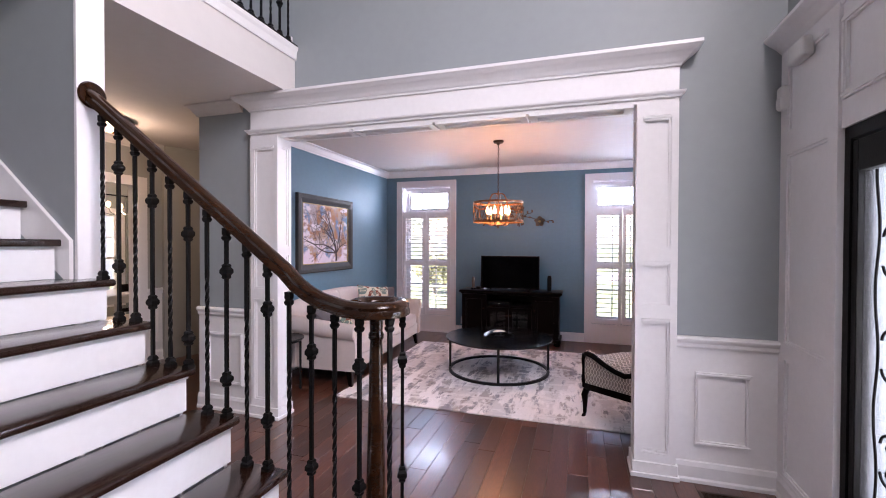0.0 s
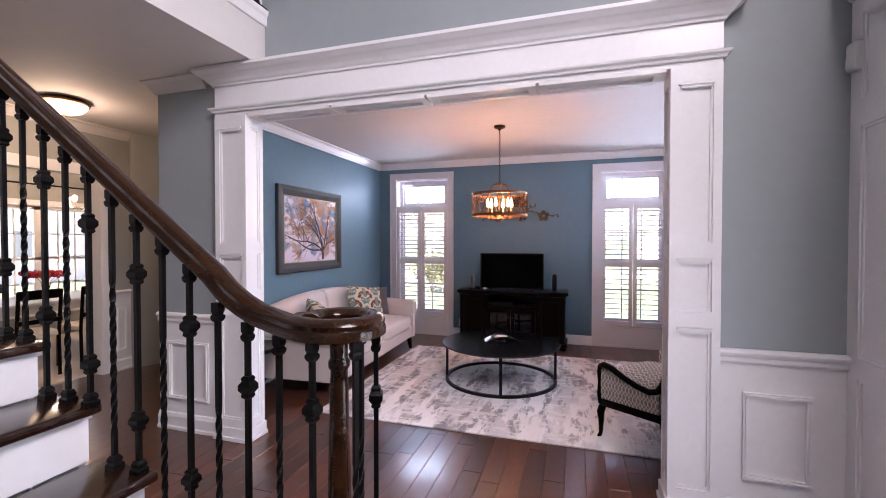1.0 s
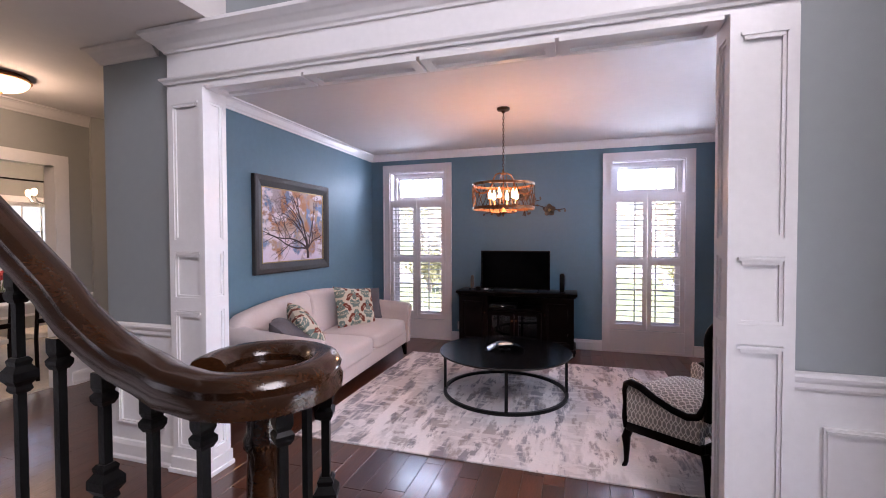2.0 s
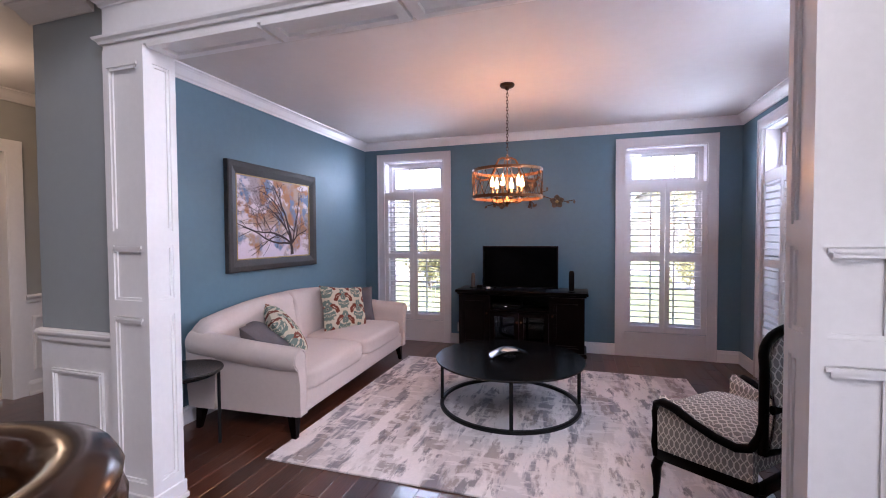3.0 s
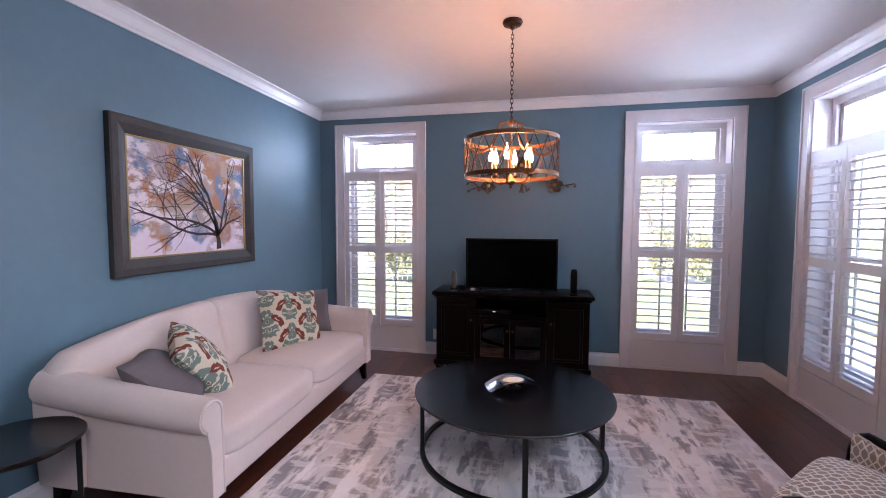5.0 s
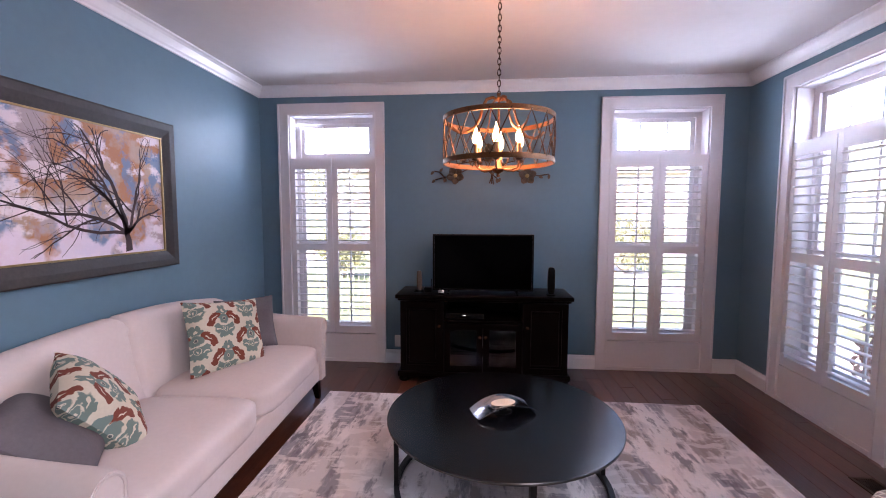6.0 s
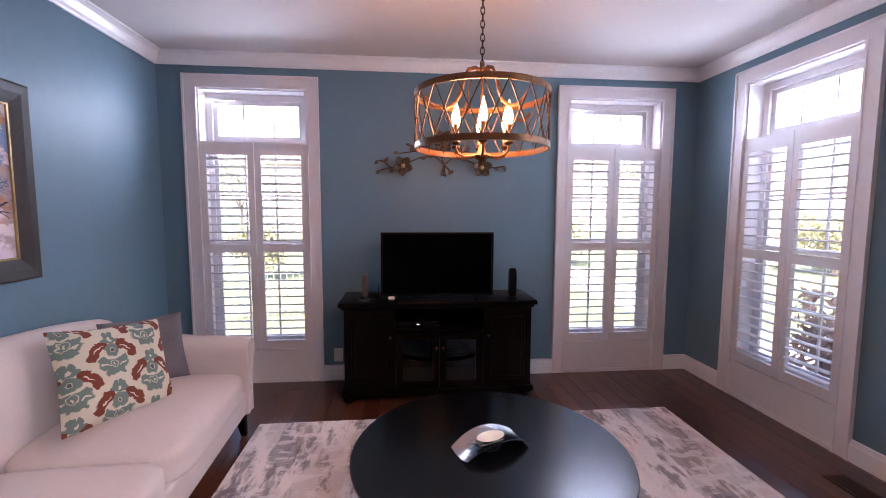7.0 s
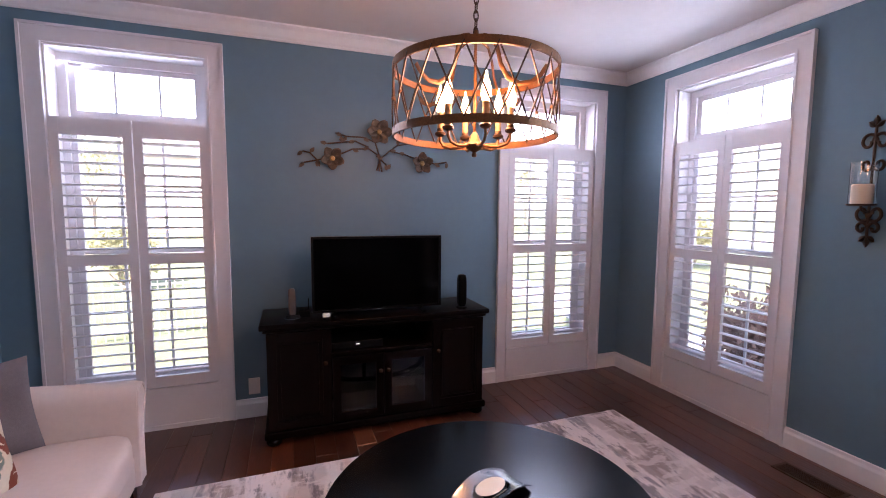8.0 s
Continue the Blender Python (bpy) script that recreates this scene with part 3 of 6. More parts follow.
# ---- foyer, hall and the room beyond ----
DOOR_Y0, DOOR_Y1, DOOR_Z = 1.30, 2.70, 2.05
bm = bmesh.new()
box(bm, FX, FX + 0.25, DOOR_Y1, FY, 0, 5.4)
box(bm, FX, FX + 0.25, -1.7, DOOR_Y0, 0, 3.2)
box(bm, FX, FX + 0.25, -1.7, DOOR_Y0, 4.9, 5.4)
box(bm, FX, FX + 0.25, -1.7, -0.3, 3.2, 4.9)
box(bm, FX, FX + 0.25, DOOR_Y0, DOOR_Y1, DOOR_Z, 5.4)
structure("wall_front", bm, M_GREY, "foyer wall with the front door and an unseen high opening for light", "wall")
# Added fill lamp in an unseen high opening, placed to suit the foyer's brightness.
lamp("foyer_window_daylight", "AREA", FOYER, look((FX + 0.10, 0.48, 4.05), (-0.9, 1.0, 1.3)), (1, 0.965, 0.935), (1.5, 1.6))
structure("wall_back", boxes((-6, FX + 0.25, -1.7, -1.6, 0, 5.4)), M_GREY, "plain foyer wall", "wall")
structure("ceiling_foyer", boxes((-6, FX + 0.25, -1.7, FY, 5.4, 5.6)), M_CEIL, "high foyer ceiling", "ceiling")
structure("ceiling_hall", boxes((-9, -1.955, 1.76, 7.3, 2.75, 2.765), (-9, -2.99, 3.3, 7.3, 2.765, 2.9), (-1.958, -1.952, 1.76, FY, 2.75, 3.04), (-6, -1.956, -1.6, FY, 2.87, 3.0)), M_CEIL, "hall ceiling under the upstairs landing", "ceiling")
structure("wall_landing", boxes((-4.2, -4.1, -1.6, FY, 3.0, 5.4)), M_GREY, "upstairs landing wall", "wall")
# stair walls
structure("wall_stair", boxes((-6, -1.95, 1.64, 1.76, 0, 2.75), (-6, -1.95, 1.64, 1.76, 2.75, 5.4)), M_GREY, "grey wall beside the stairs", "wall")
structure("wall_stair_outer", boxes((-6, -0.9, 0.28, 0.40, 0, 5.4)), M_GREY, "grey wall on the far side of the stairs", "wall")
# dining side
bm = bmesh.new()
box(bm, -4.95, -4.82, 4.10, 4.42, 0, 2.75)
box(bm, -4.95, -4.82, 2.5, 4.10, 2.2, 2.75)
box(bm, -4.95, -4.82, 1.76, 2.5, 0, 2.75)
structure("wall_dining", bm, M_TAUPE, "taupe hall wall with a cased opening to the dining room", "wall")
structure("wall_hall_end", boxes((-4.9, -2.995, 5.2, 5.3, 0, 2.75)), M_TAUPE, "taupe wall at the hall's end", "wall")
structure("wall_hall_side", boxes((-3.0, -2.992, RY0 - 0.02, 5.3, 0, 2.75)), M_TAUPE, "taupe hall side of the living room wall", "wall")
bm = bmesh.new()
box(bm, 0, 0.95, -0.10, 0, 0, 2.75, m=pose(-4.82, 4.42, 0, 0, 0, 66))
structure("wall_hall_angle", bm, M_TAUPE, "taupe angled hall wall", "wall")
bm = bmesh.new()
DW0, DW1 = 4.35, 5.85
box(bm, -7.75, -7.6, 1.76, DW0, 0, 2.75)
box(bm, -7.75, -7.6, DW1, 7.3, 0, 2.75)
box(bm, -7.75, -7.6, DW0, DW1, 0, 0.45)
box(bm, -7.75, -7.6, DW0, DW1, 2.02, 2.75)
box(bm, -7.6, -4.95, 7.2, 7.3, 0, 2.75)
box(bm, -7.6, -4.95, 1.66, 1.76, 0, 2.75)
box(bm, -4.95, -4.4, 5.28, 7.2, 0, 2.75)
structure("wall_dining_far", bm, M_TAUPE, "pale dining room wall with a wide window", "wall")
structure("floor_dining", boxes((-7.6, -4.95, 1.76, 7.2, -0.014, 0.012)), M_CARPET, "cream dining room carpet", "carpet")

# wainscot, rails and base of hall and foyer
RAILP = [(0, 0), (0.012, 0), (0.018, 0.012), (0.018, 0.03), (0.03, 0.045), (0.034, 0.058), (0.028, 0.07), (0, 0.075)]
BASE2 = [(0, 0), (0.032, 0), (0.032, 0.02), (0.022, 0.03), (0.022, 0.10), (0.012, 0.125), (0, 0.13)]


def panel_frame(bm, m, u0, u1, z0, z1, w=0.03, d=0.014):
    """A raised picture-frame moulding on a wall: u along the wall, -v proud of it."""
    for a, b, c, e in ((u0, u1, z1 - w, z1), (u0, u1, z0, z0 + w), (u0, u0 + w, z0 + w, z1 - w), (u1 - w, u1, z0 + w, z1 - w)):
        box(bm, a, b, -d, 0, c, e, m=m)
        if b - a > e - c:
            box(bm, a + 0.006, b - 0.006, -d - 0.007, -d, c + 0.010, e - 0.010, m=m)
        else:
            box(bm, a + 0.010, b - 0.010, -d - 0.007, -d, c - 0.006, e + 0.006, m=m)


def wainscot(name, m, length, frames, label):
    """White panelling up to the chair rail, on a wall face whose line starts at m and runs along its x."""
    bm = bmesh.new()
    box(bm, 0, length, -0.008, 0, 0, 0.86, m=m)
    rows = []
    for prof, z in ((RAILP, 0.85), (BASE2, 0)):
        sub = bmesh.new()
        sweep(sub, [(length, 0), (0, 0)], [(o + 0.008, z + q) for o, q in prof])
        for v in sub.verts:
            v.co.y = v.co.y
        bmesh.ops.transform(sub, matrix=m, verts=sub.verts)
        tmp = bpy.data.meshes.new("tmp")
        sub.to_mesh(tmp)
        sub.free()
        bm.from_mesh(tmp)
        bpy.data.meshes.remove(tmp)
    for u0, u1, z0, z1 in frames:
        panel_frame(bm, m @ pose(0, -0.008, 0), u0, u1, z0, z1)
    return structure(name, bm, M_WHITE, label, "wainscot")


wainscot("trim_wainscot_1", pose(OP1 + 0.245, FY, 0), FX - OP1 - 0.245, [(0.115, 0.42, 0.235, 0.70)], "white foyer wainscot with a raised panel frame")
wainscot("trim_wainscot_2", pose(-2.985, FY, 0), 2.985 - 2.37, [(0.10, 0.50, 0.235, 0.70)], "white wainscot with a raised panel frame")
wainscot("trim_wainscot_3", pose(-2.985, RY0 - 0.0, 0, 0, 0, -90), RY0 - FY, [], "white wainscot on the wall's end")
wainscot("trim_wainscot_4", pose(-4.82, 4.20, 0, 0, 0, 90), 0.22, [(0.05, 0.17, 0.22, 0.72)], "white hall wainscot")
wainscot("trim_wainscot_5", pose(-4.82, 4.42, 0, 0, 0, 66), 0.93, [(0.10, 0.46, 0.22, 0.72), (0.56, 0.86, 0.22, 0.72)], "white hall wainscot with raised frames")
bm = bmesh.new()
for path in ([(-4.82, 4.10), (-4.82, 4.42), (-4.82 + 0.95 * math.cos(radians(66)), 4.42 + 0.95 * math.sin(radians(66)))], [(-4.82, 1.8), (-4.82, 4.10)], ):
    sweep(bm, list(reversed(path)), [(o, 2.749 + z) for o, z in CROWN])
sweep(bm, [(OP0 - 0.40, FY), (-2.985, FY), (-2.985, 5.2)], [(o, 2.749 + z) for o, z in CROWN])
structure("trim_hall_crown", bm, M_CEIL, "pale crown moulding round the hall", "crown moulding")
bm = bmesh.new()
for a, b, c, d in ((4.10, 4.21, 0, 2.31), (2.4, 2.5, 0, 2.31), (2.5, 4.10, 2.2, 2.31)):
    box(bm, -4.82, -4.80, a, b, c, d)
box(bm, -4.955, -4.803, 4.086, 4.0985, 0, 2.2)
structure("trim_dining_casing", bm, M_WHITE, "white casing round the dining room opening", "door casing")

# ---- the cased opening: two panelled pilasters, header with crown ----
PF, PB = FY - 0.05, RY0 + 0.012


def panelled_face(bm, m, width, z0, z1, rows, depth=0.014, edge=0.042, caps=True):
    """Stiles and rails proud of a face, so that the panels between them lie recessed, with an ogee step."""
    box(bm, 0, edge, -depth, 0, z0, z1, m=m)
    box(bm, width - edge, width, -depth, 0, z0, z1, m=m)
    for a, b in rows:
        box(bm, edge, width - edge, -depth, 0, a, b, m=m)
    cuts = sorted(rows)
    for (a, b), (c, d) in zip(cuts, cuts[1:]):
        for p, q, r, s in ((edge, edge + 0.014, b, c), (width - edge - 0.014, width - edge, b, c)):
            box(bm, p, q, -depth * 0.5, 0, r, s, m=m)
        for p, q in ((b, b + 0.014), (c - 0.014, c)):
            box(bm, edge + 0.014, width - edge - 0.014, -depth * 0.5, 0, p, q, m=m)
        if not caps:
            continue
        # small caps over each panel
        box(bm, edge - 0.004, width - edge + 0.004, -depth - 0.010, -depth, c - 0.018, c - 0.004, m=m)
        box(bm, edge + 0.010, width - edge - 0.010, -depth - 0.004, -depth, c - 0.034, c - 0.018, m=m)


def pilaster(name, x0, x1, inner):
    """inner: +1 when the opening lies on its right."""
    p = tagged(new(name), "white panelled pilaster at the side of the wide opening", "pilaster", kind="structure")
    d = 0.016
    bm = bmesh.new()
    a, b = (x0, x1 - d) if inner > 0 else (x0 + d, x1)
    box(bm, a, b, PF + d, PB, 0, OPZ + 0.02)
    part("core", bm, M_WHITE, p)
    rails = [(0.0, 0.16), (1.03, 1.115), (1.40, 1.475), (OPZ - 0.06, OPZ + 0.02)]
    bm = bmesh.new()
    panelled_face(bm, pose(x0, PF + d, 0), x1 - x0, 0, OPZ + 0.02, rails, d)
    part("front_panelling", bm, M_WHITE, p)
    bm = bmesh.new()
    m = pose(x1 - d, PF + d, 0, 0, 0, 90) if inner > 0 else pose(x0 + d, PB, 0, 0, 0, -90)
    panelled_face(bm, m, PB - PF - d, 0, OPZ + 0.02, rails, d, 0.035, False)
    part("side_panelling", bm, M_WHITE, p)
    bm = bmesh.new()
    box(bm, x0 - 0.012, x1 + 0.012, PF - 0.012, PB + 0.008, 0, 0.10, 0.004)
    box(bm, x0 - 0.022, x1 + 0.022, PF - 0.022, PB + 0.014, 0, 0.03, 0.005)
    part("plinth", bm, M_WHITE, p)
    return p


pilaster("pilaster_1", -2.37, OP0, 1)
pilaster("pilaster_2", OP1, 0.935, -1)
head = tagged(new("header"), "white header over the opening with a deep crown", "header", kind="structure")
bm = bmesh.new()
box(bm, -2.37, 0.935, PF + 0.004, PB, OPZ + 0.02, 2.66)
part("frieze", bm, M_WHITE, head)
bm = bmesh.new()
LOW = [(0, 0), (0.012, 0), (0.016, 0.012), (0.030, 0.022), (0.034, 0.034), (0, 0.036)]
sweep(bm, [(0.935, FY), (0.935, PF), (-2.37, PF), (-2.37, FY)][::-1], [(-o, 2.437 + z) for o, z in LOW][::-1])
part("architrave_bead", bm, M_WHITE, head)
bm = bmesh.new()
BIG = [(-0.02, 0), (0.010, 0), (0.014, 0.013), (0.026, 0.021), (0.042, 0.04), (0.068, 0.062), (0.080, 0.069), (0.096, 0.084), (0.108, 0.094), (0.108, 0.114), (-0.02, 0.114)]
sweep(bm, [(0.935, FY), (0.935, PF), (-2.37, PF), (-2.37, FY)][::-1], [(-o, 2.63 + z) for o, z in BIG][::-1])
part("crown", bm, M_WHITE, head)
bm = bmesh.new()
for k in range(4):
    u0 = OP0 + 0.02 + k * 0.69
    for a, b, c, d in ((u0, u0 + 0.67, PF + 0.005, PF + 0.045), (u0, u0 + 0.67, PB - 0.045, PB - 0.005), (u0, u0 + 0.05, PF + 0.045, PB - 0.045), (u0 + 0.62, u0 + 0.67, PF + 0.045, PB - 0.045)):
        box(bm, a, b, c, d, OPZ + 0.003, OPZ + 0.02)
part("soffit_panelling", bm, M_WHITE, head)

# ---- panelled door surround and front door ----
sur = tagged(new("door_surround"), "white panelled surround beside the front door", "door surround", kind="structure")
bm = bmesh.new()
m = pose(FX, FY, 0, 0, 0, -90)
box(bm, 0, FY - DOOR_Y1, -0.012, 0, 0, 2.66, m=m)
panelled_face(bm, m @ pose(0, -0.012, 0), FY - DOOR_Y1, 0, 2.66, [(0, 0.16), (0.83, 0.93), (2.03, 2.16), (2.56, 2.66)], 0.016, 0.085, False)
part("side_panelling", bm, M_WHITE, sur)
bm = bmesh.new()
box(bm, FY - DOOR_Y1, FY - DOOR_Y0 + 0.6, -0.012, 0, DOOR_Z, 2.66, m=m)
for u in (0.0, 0.5, 1.0):
    panel_frame(bm, m @ pose(0.62 + u, -0.012, 0), 0, 0.44, 2.18, 2.56, 0.035)
part("head_panelling", bm, M_WHITE, sur)
bm = bmesh.new()
sweep(bm, [(FX - 0.012, -0.2), (FX - 0.012, FY)], [(o, 2.63 + z) for o, z in BIG])
part("crown", bm, M_WHITE, sur)
bm = bmesh.new()
box(bm, FX - 0.03, FX, DOOR_Y1 + 0.08, FY - 0.03, 0.12, 0.14)
sweep(bm, [(FX - 0.012, DOOR_Y1 + 0.02), (FX - 0.012, FY)], [(o + 0.004, z) for o, z in BASE2])
part("base", bm, M_WHITE, sur)

door = tagged(new("door_1"), "black iron front door with scrolled grille over glass", "front door", kind="structure")
DX = FX + 0.02
bm = bmesh.new()
frame_m = pose(DX, DOOR_Y1, 0, 0, 0, -90)
for a, b, c, d in ((0, 0.045, 0, DOOR_Z), (1.355, 1.40, 0, DOOR_Z), (0.045, 1.355, DOOR_Z - 0.06, DOOR_Z)):
    box(bm, a, b, -0.02, 0.08, c, d, m=frame_m)
part("door_frame", bm, M_IRON, door)
for k in range(2):
    u0 = 0.047 + k * 0.654
    bm = bmesh.new()
    for a, b, c, d in ((0, 0.04, 0.01, 1.98), (0.585, 0.65, 0.01, 1.98), (0.04, 0.585, 1.84, 1.98), (0.04, 0.585, 0.01, 0.26)):
        box(bm, u0 + a, u0 + b, -0.012, 0.05, c, d, 0.004, m=frame_m)
    leaf = part("door_leaf", bm, M_IRON, door)
    bm = bmesh.new()
    box(bm, u0 + 0.04, u0 + 0.585, 0.012, 0.018, 0.26, 1.84, m=frame_m)
    g = part("pane", bm, M_DOORGLASS, leaf)
    g.visible_shadow = False
    bm = bmesh.new()
    mid = u0 + 0.325
    for s in (-1, 1):
        for c in (0.62, 1.05, 1.48):
            for t in (-1, 1):
                pts = []
                for i in range(26):
                    a = i / 25 * 2.2 * math.pi
                    r = 0.055 * (1 - i / 30)
                    pts.append(frame_m @ Vector((mid + s * (0.085 + r * math.cos(a)), 0.005, c + t * (0.06 + r * math.sin(a)))))
                tube(bm, pts, 0.006, 6)
        pts = [frame_m @ Vector((mid + s * (0.175 + 0.012 * math.cos(i / 60 * math.tau * 3)), 0.005, 0.27 + 1.56 * i / 60)) for i in range(61)]
        tube(bm, pts, 0.006, 6)
    tube(bm, [frame_m @ Vector((mid, 0.005, 0.27)), frame_m @ Vector((mid, 0.005, 1.83))], 0.007, 6)
    part("grille", bm, M_IRON, leaf)
bm = bmesh.new()
box(bm, 0.72, 0.76, -0.05, -0.012, 0.86, 1.10, 0.006, m=frame_m)
tube(bm, [frame_m @ Vector((0.74, -0.05, 1.08)), frame_m @ Vector((0.74, -0.085, 1.06)), frame_m @ Vector((0.74, -0.085, 0.90)), frame_m @ Vector((0.74, -0.05, 0.88))], 0.009, 8)
part("door_handle", bm, M_IRON, door)

lamp("door_daylight", "AREA", 5, look((FX + 0.30, 2.0, 1.1), (0, 2.0, 1.0)), (0.97, 0.97, 1), (1.3, 1.9))

# ---- staircase ----
RISE, RUN, N1, YE = 0.19, 0.245, -0.31, 1.71
stair = tagged(new("staircase"), "staircase with dark wooden treads and white risers", "staircase", kind="structure")
for k in range(1, 13):
    nose = N1 - RUN * (k - 1)
    z = RISE * k
    y1 = YE if nose > -1.96 else 1.64
    y0 = 0.40 if k > 2 else 0.30
    bm = bmesh.new()
    if k == 1:
        # starting step with a rounded end
        pts = [(nose - RUN - 0.02, y0), (nose, y0), (nose, 1.72)] + [(-0.47 + 0.185 * math.cos(a), 1.78 + 0.185 * math.sin(a)) for a in [radians(d) for d in range(-20, 201, 20)]] + [(nose - RUN - 0.12, 1.74), (nose - RUN - 0.12, 1.70)]
        lo = [bm.verts.new((x, y, z - 0.034)) for x, y in pts]
        hi = [bm.verts.new((x, y, z)) for x, y in pts]
        n = len(pts)
        for i in range(n):
            bm.faces.new((lo[i], lo[(i + 1) % n], hi[(i + 1) % n], hi[i]))
        bm.faces.new(list(reversed(lo))), bm.faces.new(hi)
    else:
        x1 = nose - RUN - 0.02
        if y1 < YE:
            box(bm, x1, nose, y0, y1, z - 0.034, z, 0.008, seg=3)
        else:
            box(bm, x1, nose, y0, y1, z - 0.034, z, 0.012, seg=3)
    tread = part("tread", bm, M_TREAD, stair, smooth=True)
    bm = bmesh.new()
    box(bm, nose - 0.045, nose - 0.028, y0, y1 - 0.03, z - RISE + 0.001, z - 0.034)
    part("riser", bm, M_RISER, stair)
    if y1 == YE:
        bm = bmesh.new()
        box(bm, nose - RUN - 0.03, nose - 0.045, y1 - 0.05, y1 - 0.032, 0.0, z - 0.034)
        part("stringer", bm, M_RISER, stair)
        bm = bmesh.new()
        box(bm, nose - RUN, nose - 0.03, y1 - 0.032, y1 - 0.014, z - 0.052, z - 0.034, 0.004)
        part("scotia", bm, M_RISER, stair)
bm = bmesh.new()
s0, s1 = -1.97, -3.2
zz = lambda x: 1.50 + (-1.95 - x) * RISE / RUN
vs = [(s0, 1.30), (s1, zz(s1) - 0.30), (s1, zz(s1)), (s0, zz(s0))]
a = [bm.verts.new((x, 1.622, z)) for x, z in vs]
b = [bm.verts.new((x, 1.6395, z)) for x, z in vs]
for i in range(4):
    bm.faces.new((a[i], a[(i + 1) % 4], b[(i + 1) % 4], b[i]))
bm.faces.new(a), bm.faces.new(list(reversed(b)))
part("skirt_board", bm, M_WHITE, stair)
bm = bmesh.new()
box(bm, -1.952, -1.935, 1.636, 1.764, 0.0, 2.75)
box(bm, -1.952, -1.935, 1.636, 1.764, 2.75, 5.4)
structure("trim_wall_end", bm, M_WHITE, "white end board of the stair wall", "trim")

# balustrade: wrought-iron balusters, wooden rail with volute, turned newel
bal = empty("stair_railing", pose(0, 0, 0), "dark wooden handrail with black iron balusters along the stairs", "railing")
RY = 1.69


def rail_z(x):
    return 2.235 - (x + 1.95) * 0.735


VC, VR = (-0.43, 1.765), 0.135
pts = [(x, RY, rail_z(x)) for x in np.linspace(-1.945, -0.80, 24)]
pts += [(-0.745, RY, 1.338), (-0.69, RY, 1.303), (-0.63, RY - 0.004, 1.277), (-0.565, RY - 0.010, 1.262), (-0.51, RY - 0.025, 1.254)]
for i in range(1, 27):
    a = -105 + i * 12.2
    r = (VR - 0.026) * (1 - 0.0115 * max(0, i - 6))
    pts.append((VC[0] + r * math.cos(radians(a)), VC[1] + r * math.sin(radians(a)), 1.25))
PROF = [(-0.030, -0.024), (-0.031, -0.006), (-0.026, 0.004), (-0.029, 0.016), (-0.022, 0.028), (-0.008, 0.034), (0.008, 0.034), (0.022, 0.028), (0.029, 0.016), (0.026, 0.004), (0.031, -0.006), (0.030, -0.024), (0.018, -0.030), (-0.018, -0.030)]
bm = bmesh.new()
rows = []
V = [Vector(p) for p in pts]
for i, p in enumerate(V):
    d = (V[min(i + 1, len(V) - 1)] - V[max(i - 1, 0)]).normalized()
    side = Vector((d.y, -d.x, 0)).normalized()
    up = side.cross(d)
    up = up if up.z > 0 else -up
    rows.append([bm.verts.new(p + side * a + up * b) for a, b in PROF])
for a, b in zip(rows, rows[1:]):
    for j in range(len(PROF)):
        bm.faces.new((a[j], a[(j + 1) % len(PROF)], b[(j + 1) % len(PROF)], b[j]))
bm.faces.new(rows[0]), bm.faces.new(list(reversed(rows[-1])))
part("handrail", bm, M_RAIL, bal, smooth=True)
bm = bmesh.new()
lathe(bm, [(0.0, 0), (0.062, 0), (0.066, 0.008), (0.060, 0.018), (0.045, 0.022), (0, 0.024)], 28, (-1.935, 1.70, 2.222), pose(0, 0, 0, 0, 90, 0))
part("rosette", bm, M_RAIL, bal, smooth=True)
bm = bmesh.new()
lathe(bm, [(0.045, 0.19), (0.045, 0.30), (0.036, 0.31), (0.044, 0.33), (0.046, 0.36), (0.030, 0.385), (0.028, 0.40), (0.036, 0.42), (0.040, 0.48), (0.037, 0.60), (0.026, 1.08), (0.024, 1.12), (0.031, 1.13), (0.031, 1.145), (0.025, 1.155), (0.027, 1.20), (0.05, 1.212), (0.05, 1.222)], 20, (VC[0], VC[1], 0))
part("newel_post", bm, M_RAIL, bal, smooth=True)

BAL_MESH = {}


